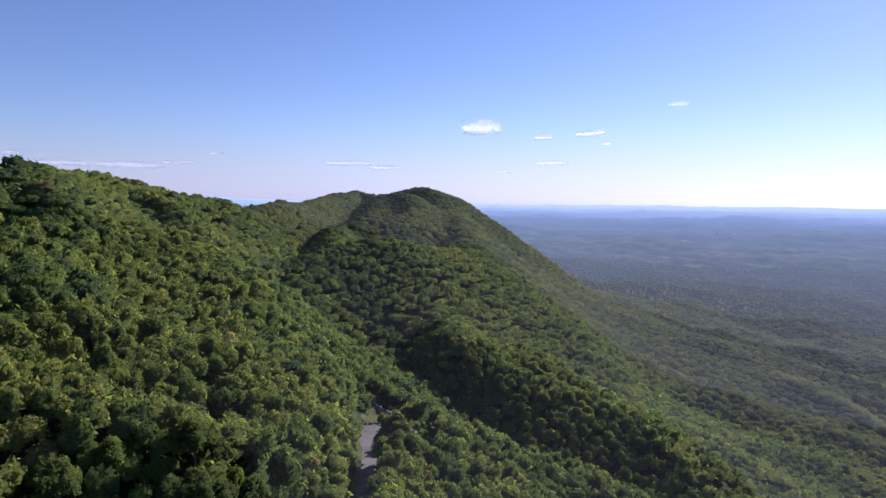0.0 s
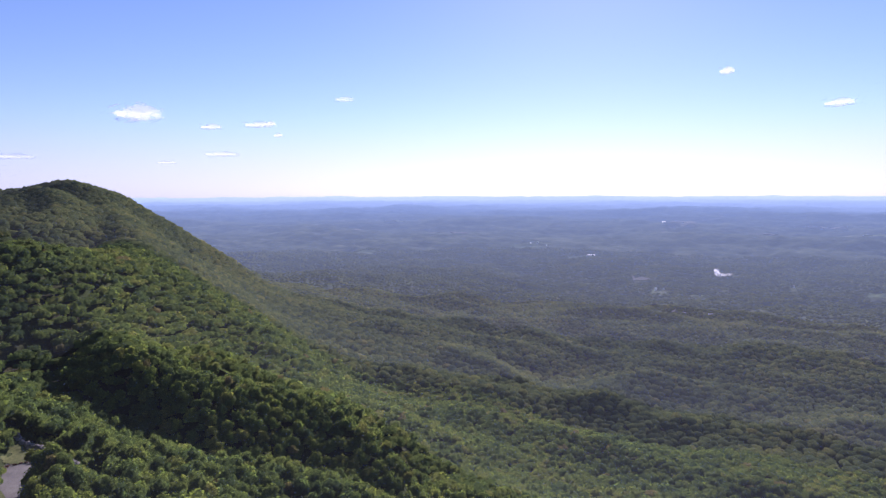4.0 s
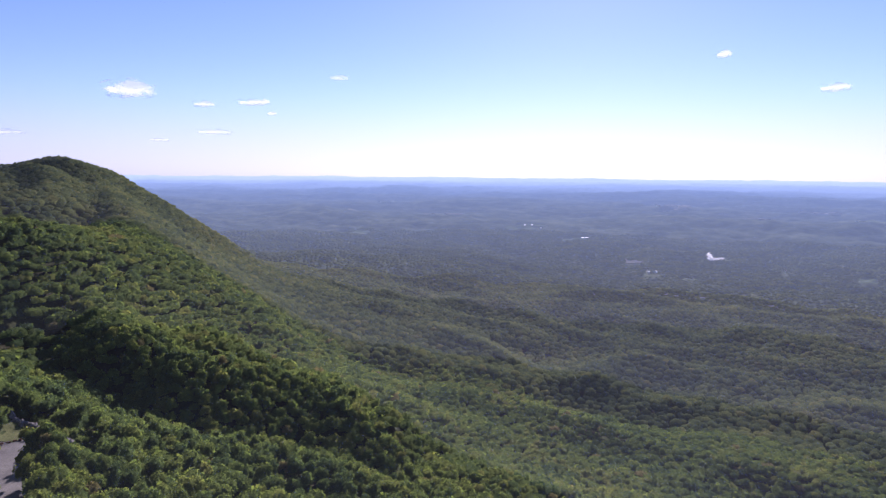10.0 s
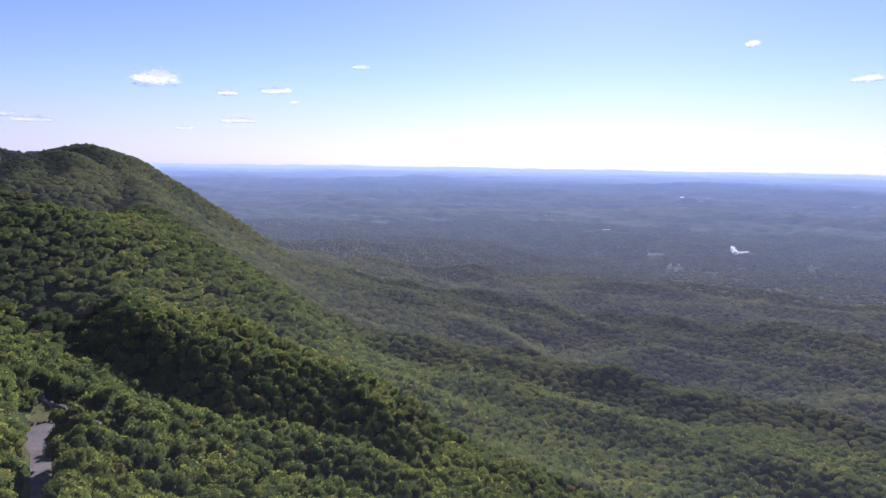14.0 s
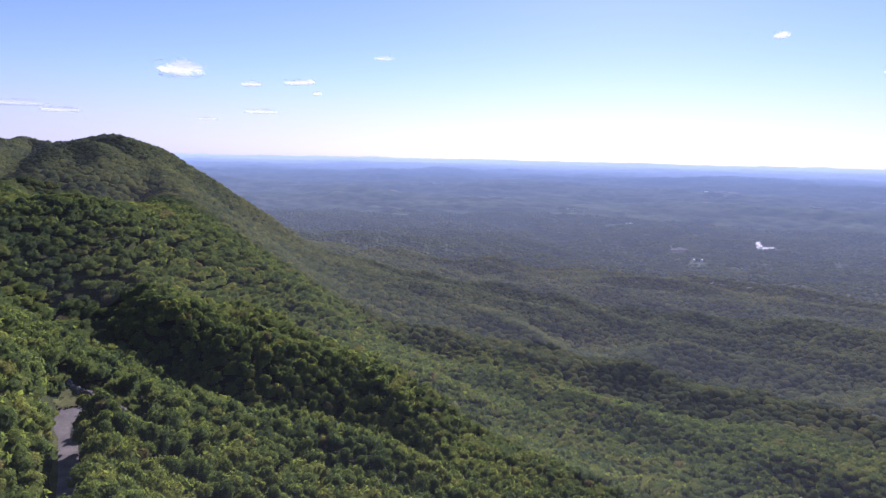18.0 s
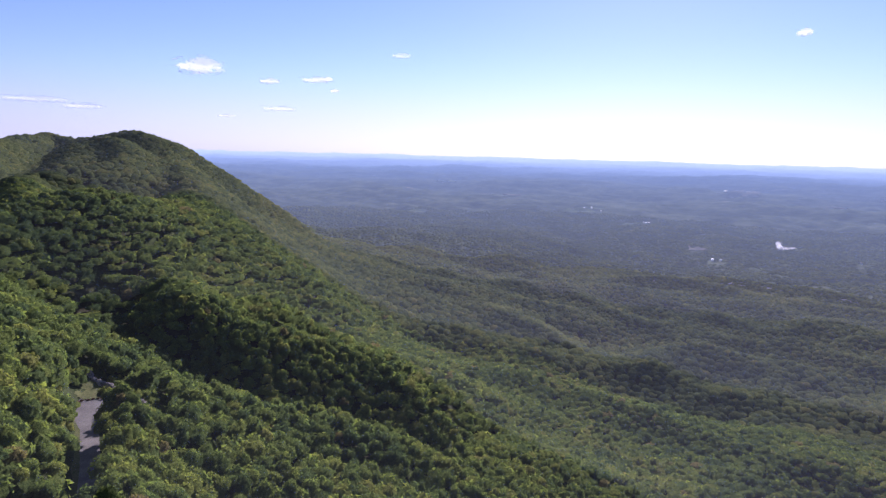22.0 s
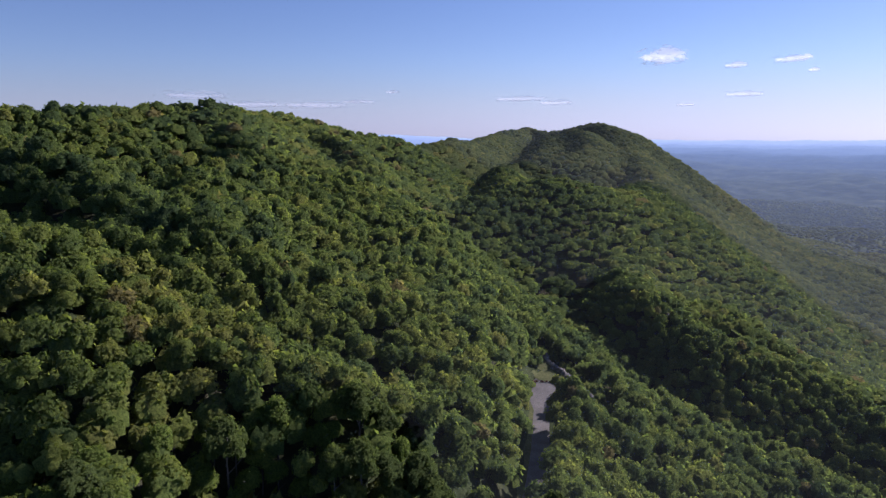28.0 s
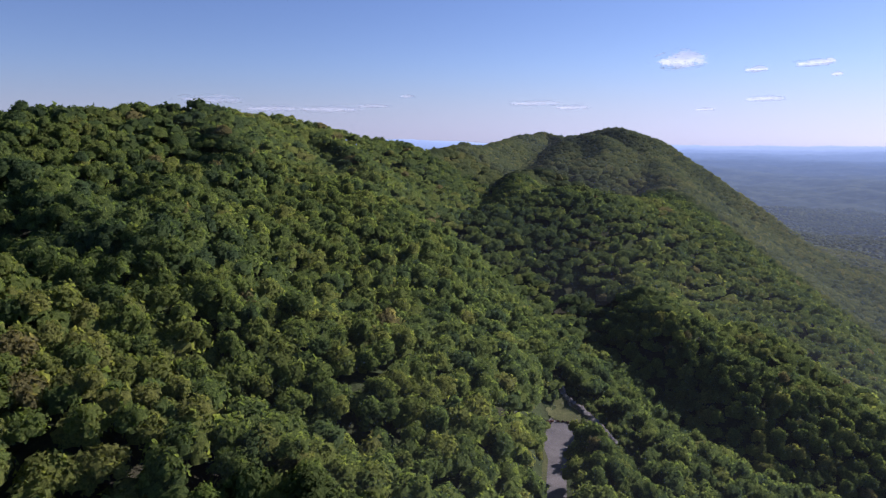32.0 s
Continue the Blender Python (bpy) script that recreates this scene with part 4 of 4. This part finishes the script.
def meadow(label, material, bearing, half, near, far):
    """Open land among the woods, lying on the plain."""
    verts, faces, plan = [], [], []
    n, k = 16, 6
    for j in range(k):
        for i in range(n):
            t, s = i / (n - 1) * 2 - 1, j / (k - 1)
            wobble = 0.5 * float(soft_noise(bearing + t * 3, s * 2.0, 1.1, 31))
            d = near + (far - near) * (s + wobble * 0.5)
            p, k2 = plain_place(bearing + half * (t + 0.35 * float(soft_noise(bearing + s * 4, t, 0.9, 33))), d)
            verts.append((p.x, p.y, p.z + 9 * k2))
            plan.append((d * math.sin(radians(bearing + half * t)) / 1000, d * math.cos(radians(bearing + half * t)) / 1000, 0))
            torn = (t * t) ** 2 + (2 * s - 1) ** 2 * 0.5 + 1.3 * float(soft_noise(bearing * 7 + t * 4, s * 3, 1.0, 35))
            if i and j and torn < 0.85:
                faces.append(((j - 1) * n + i - 1, (j - 1) * n + i, j * n + i, j * n + i - 1))
    ob = mesh_object("meadow", verts, faces, material, smooth=True)
    ob.data.attributes.new("plan", "FLOAT_VECTOR", "POINT").data.foreach_set("vector", np.array(plan, np.float32).ravel())
    # how much blue haze glow is painted over this field
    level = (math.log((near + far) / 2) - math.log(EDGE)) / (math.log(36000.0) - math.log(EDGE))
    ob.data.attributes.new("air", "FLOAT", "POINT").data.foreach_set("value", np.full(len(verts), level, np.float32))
    return tagged(ob, label, "field", "fields of the plain")


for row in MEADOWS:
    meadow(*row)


def house(label, bearing, distance, long, wide, eaves, turn, roof):
    spot, k = plain_place(bearing, distance)
    home = tagged(new("house"), label, "house", "houses of the plain")
    home.matrix_basis = Matrix.Translation(spot + Vector((0, 0, 6 * k))) @ pose(0, 0, 0, 0, 0, turn) @ Matrix.Diagonal((0.72 * k, 0.72 * k, 0.72 * k, 1))
    bm = bmesh.new()
    bmesh.ops.create_cube(bm, size=1, matrix=Matrix.Translation((0, 0, eaves / 2 - 1.5)) @ Matrix.Diagonal((long, wide, eaves + 3, 1)))
    part("wall", bm, WHITE_WALL, home)
    bm = bmesh.new()
    o = 0.5
    pts = [bm.verts.new(p) for p in ((-long / 2 - o, -wide / 2 - o, eaves), (long / 2 + o, -wide / 2 - o, eaves), (long / 2 + o, wide / 2 + o, eaves), (-long / 2 - o, wide / 2 + o, eaves),
                                     (-long / 2 - o, 0, eaves + wide * 0.13), (long / 2 + o, 0, eaves + wide * 0.13))]
    for q in ((0, 1, 5, 4), (2, 3, 4, 5), (0, 4, 3), (1, 2, 5), (3, 2, 1, 0)):
        bm.faces.new([pts[i] for i in q])
    part("roof", bm, roof, home)
    for side in (-1, 1):
        for i in range(max(2, int(long / 5))):
            bm = bmesh.new()
            bmesh.ops.create_cube(bm, size=1, matrix=Matrix.Translation((-long / 2 + (i + 0.5) * long / max(2, int(long / 5)), side * wide / 2, eaves * 0.55)) @ Matrix.Diagonal((1.2, 0.12, 1.4, 1)))
            part("window", bm, WINDOW, home)
    return home


for row in HOUSES:
    house(*row)


def vapour_body(name, material, seed, lean=0.0, size=2.1):
    """One bumpy body of vapour; what is seen of it has a radius of about 1."""
    bm = bmesh.new()
    bmesh.ops.create_icosphere(bm, subdivisions=4, radius=1)
    off = Vector((seed * 1.7, seed * 0.9, seed * 0.3))
    for v in bm.verts:
        p = v.co.copy()
        v.co = p * (size + 0.12 * size * noise.noise(p * 1.6 + off))
        v.co.z *= 1.0 if v.co.z > 0 else 0.6
        v.co.x += lean * v.co.z
    for f in bm.faces:
        f.smooth = True
    me = bpy.data.meshes.new(name)
    bm.to_mesh(me)
    bm.free()
    me.materials.append(material)
    return new(name, me)


def cloud(label, bearing, height, wide, tall, material, seed):
    """A small cloud far off: bearing, elevation, width and height in degrees."""
    far = 4600.0
    w, t = far * radians(wide) / 2, far * radians(tall) / 2
    ob = vapour_body("cloud", material, seed, 0.3)
    b, e = radians(bearing), radians(height)
    ob.matrix_basis = Matrix.Translation((far * math.sin(b) * math.cos(e), far * math.cos(b) * math.cos(e), far * math.sin(e))) @ pose(0, 0, 0, 0, 0, -bearing) @ Matrix.Diagonal((w * 0.84, w * 0.4, t * 0.95, 1))
    return tagged(ob, label, "cloud", "small clouds")


cloud("small white fair-weather cloud in the blue sky", 3.3, 6.2, 3.7, 1.2, CLOUD, 503)
for i, (bearing, height, wide, tall) in enumerate(((8.78, 5.34, 1.7, 0.42), (12.6, 5.62, 2.4, 0.4), (13.6, 5.72, 1.0, 0.4), (14.23, 4.78, 0.8, 0.3), (52.26, 9.48, 1.2, 0.5), (60.15, 6.5, 2.1, 0.5))):
    cloud("tiny white cloud in the blue sky", bearing, height, wide, tall, CLOUD, 510 + i)
for i, (bearing, height, wide, tall) in enumerate(((9.57, 3.1, 3.0, 0.4), (-26.1, 2.38, 5.5, 0.5), (-35.7, 3.05, 5.0, 0.6), (-31.0, 2.4, 4.5, 0.5), (-8.4, 2.95, 4.5, 0.4), (-5.3, 2.62, 3.0, 0.4), (-19.5, 3.55, 1.3, 0.3),
                                                   (19.95, 7.93, 1.8, 0.35), (5.26, 2.36, 1.6, 0.25), (-22.5, 2.7, 3.0, 0.3))):
    cloud("thin streak of white cloud near the horizon", bearing, height, wide, tall, WISP, 530 + i)

# smoke rising from the woods of the plain
spot, k = plain_place(52.2, 2240)
smoke = tagged(new("smoke_plume"), "white smoke rising from the wooded plain", "smoke")
smoke.matrix_basis = Matrix.Translation(spot + Vector((0, 0, 6 * k))) @ pose(0, 0, 0, 0, 0, -51.5) @ Matrix.Diagonal((0.62 * k, 0.62 * k, 0.62 * k, 1))
for i, (sx, sz, sw, st, lean) in enumerate(((-9, 22, 13, 18, -0.35), (1, 11, 15, 11, -0.2), (-17, 34, 9, 9, 0.1), (24, 12, 24, 7, 0.3), (50, 17, 16, 5, 0.4))):
    puff = vapour_body("puff", SMOKE if i < 3 else WISP, 700 + i, lean, 1.4)
    puff.parent = smoke
    puff.matrix_basis = Matrix.Translation((sx, 0, sz)) @ Matrix.Diagonal((sw, 8, st, 1))
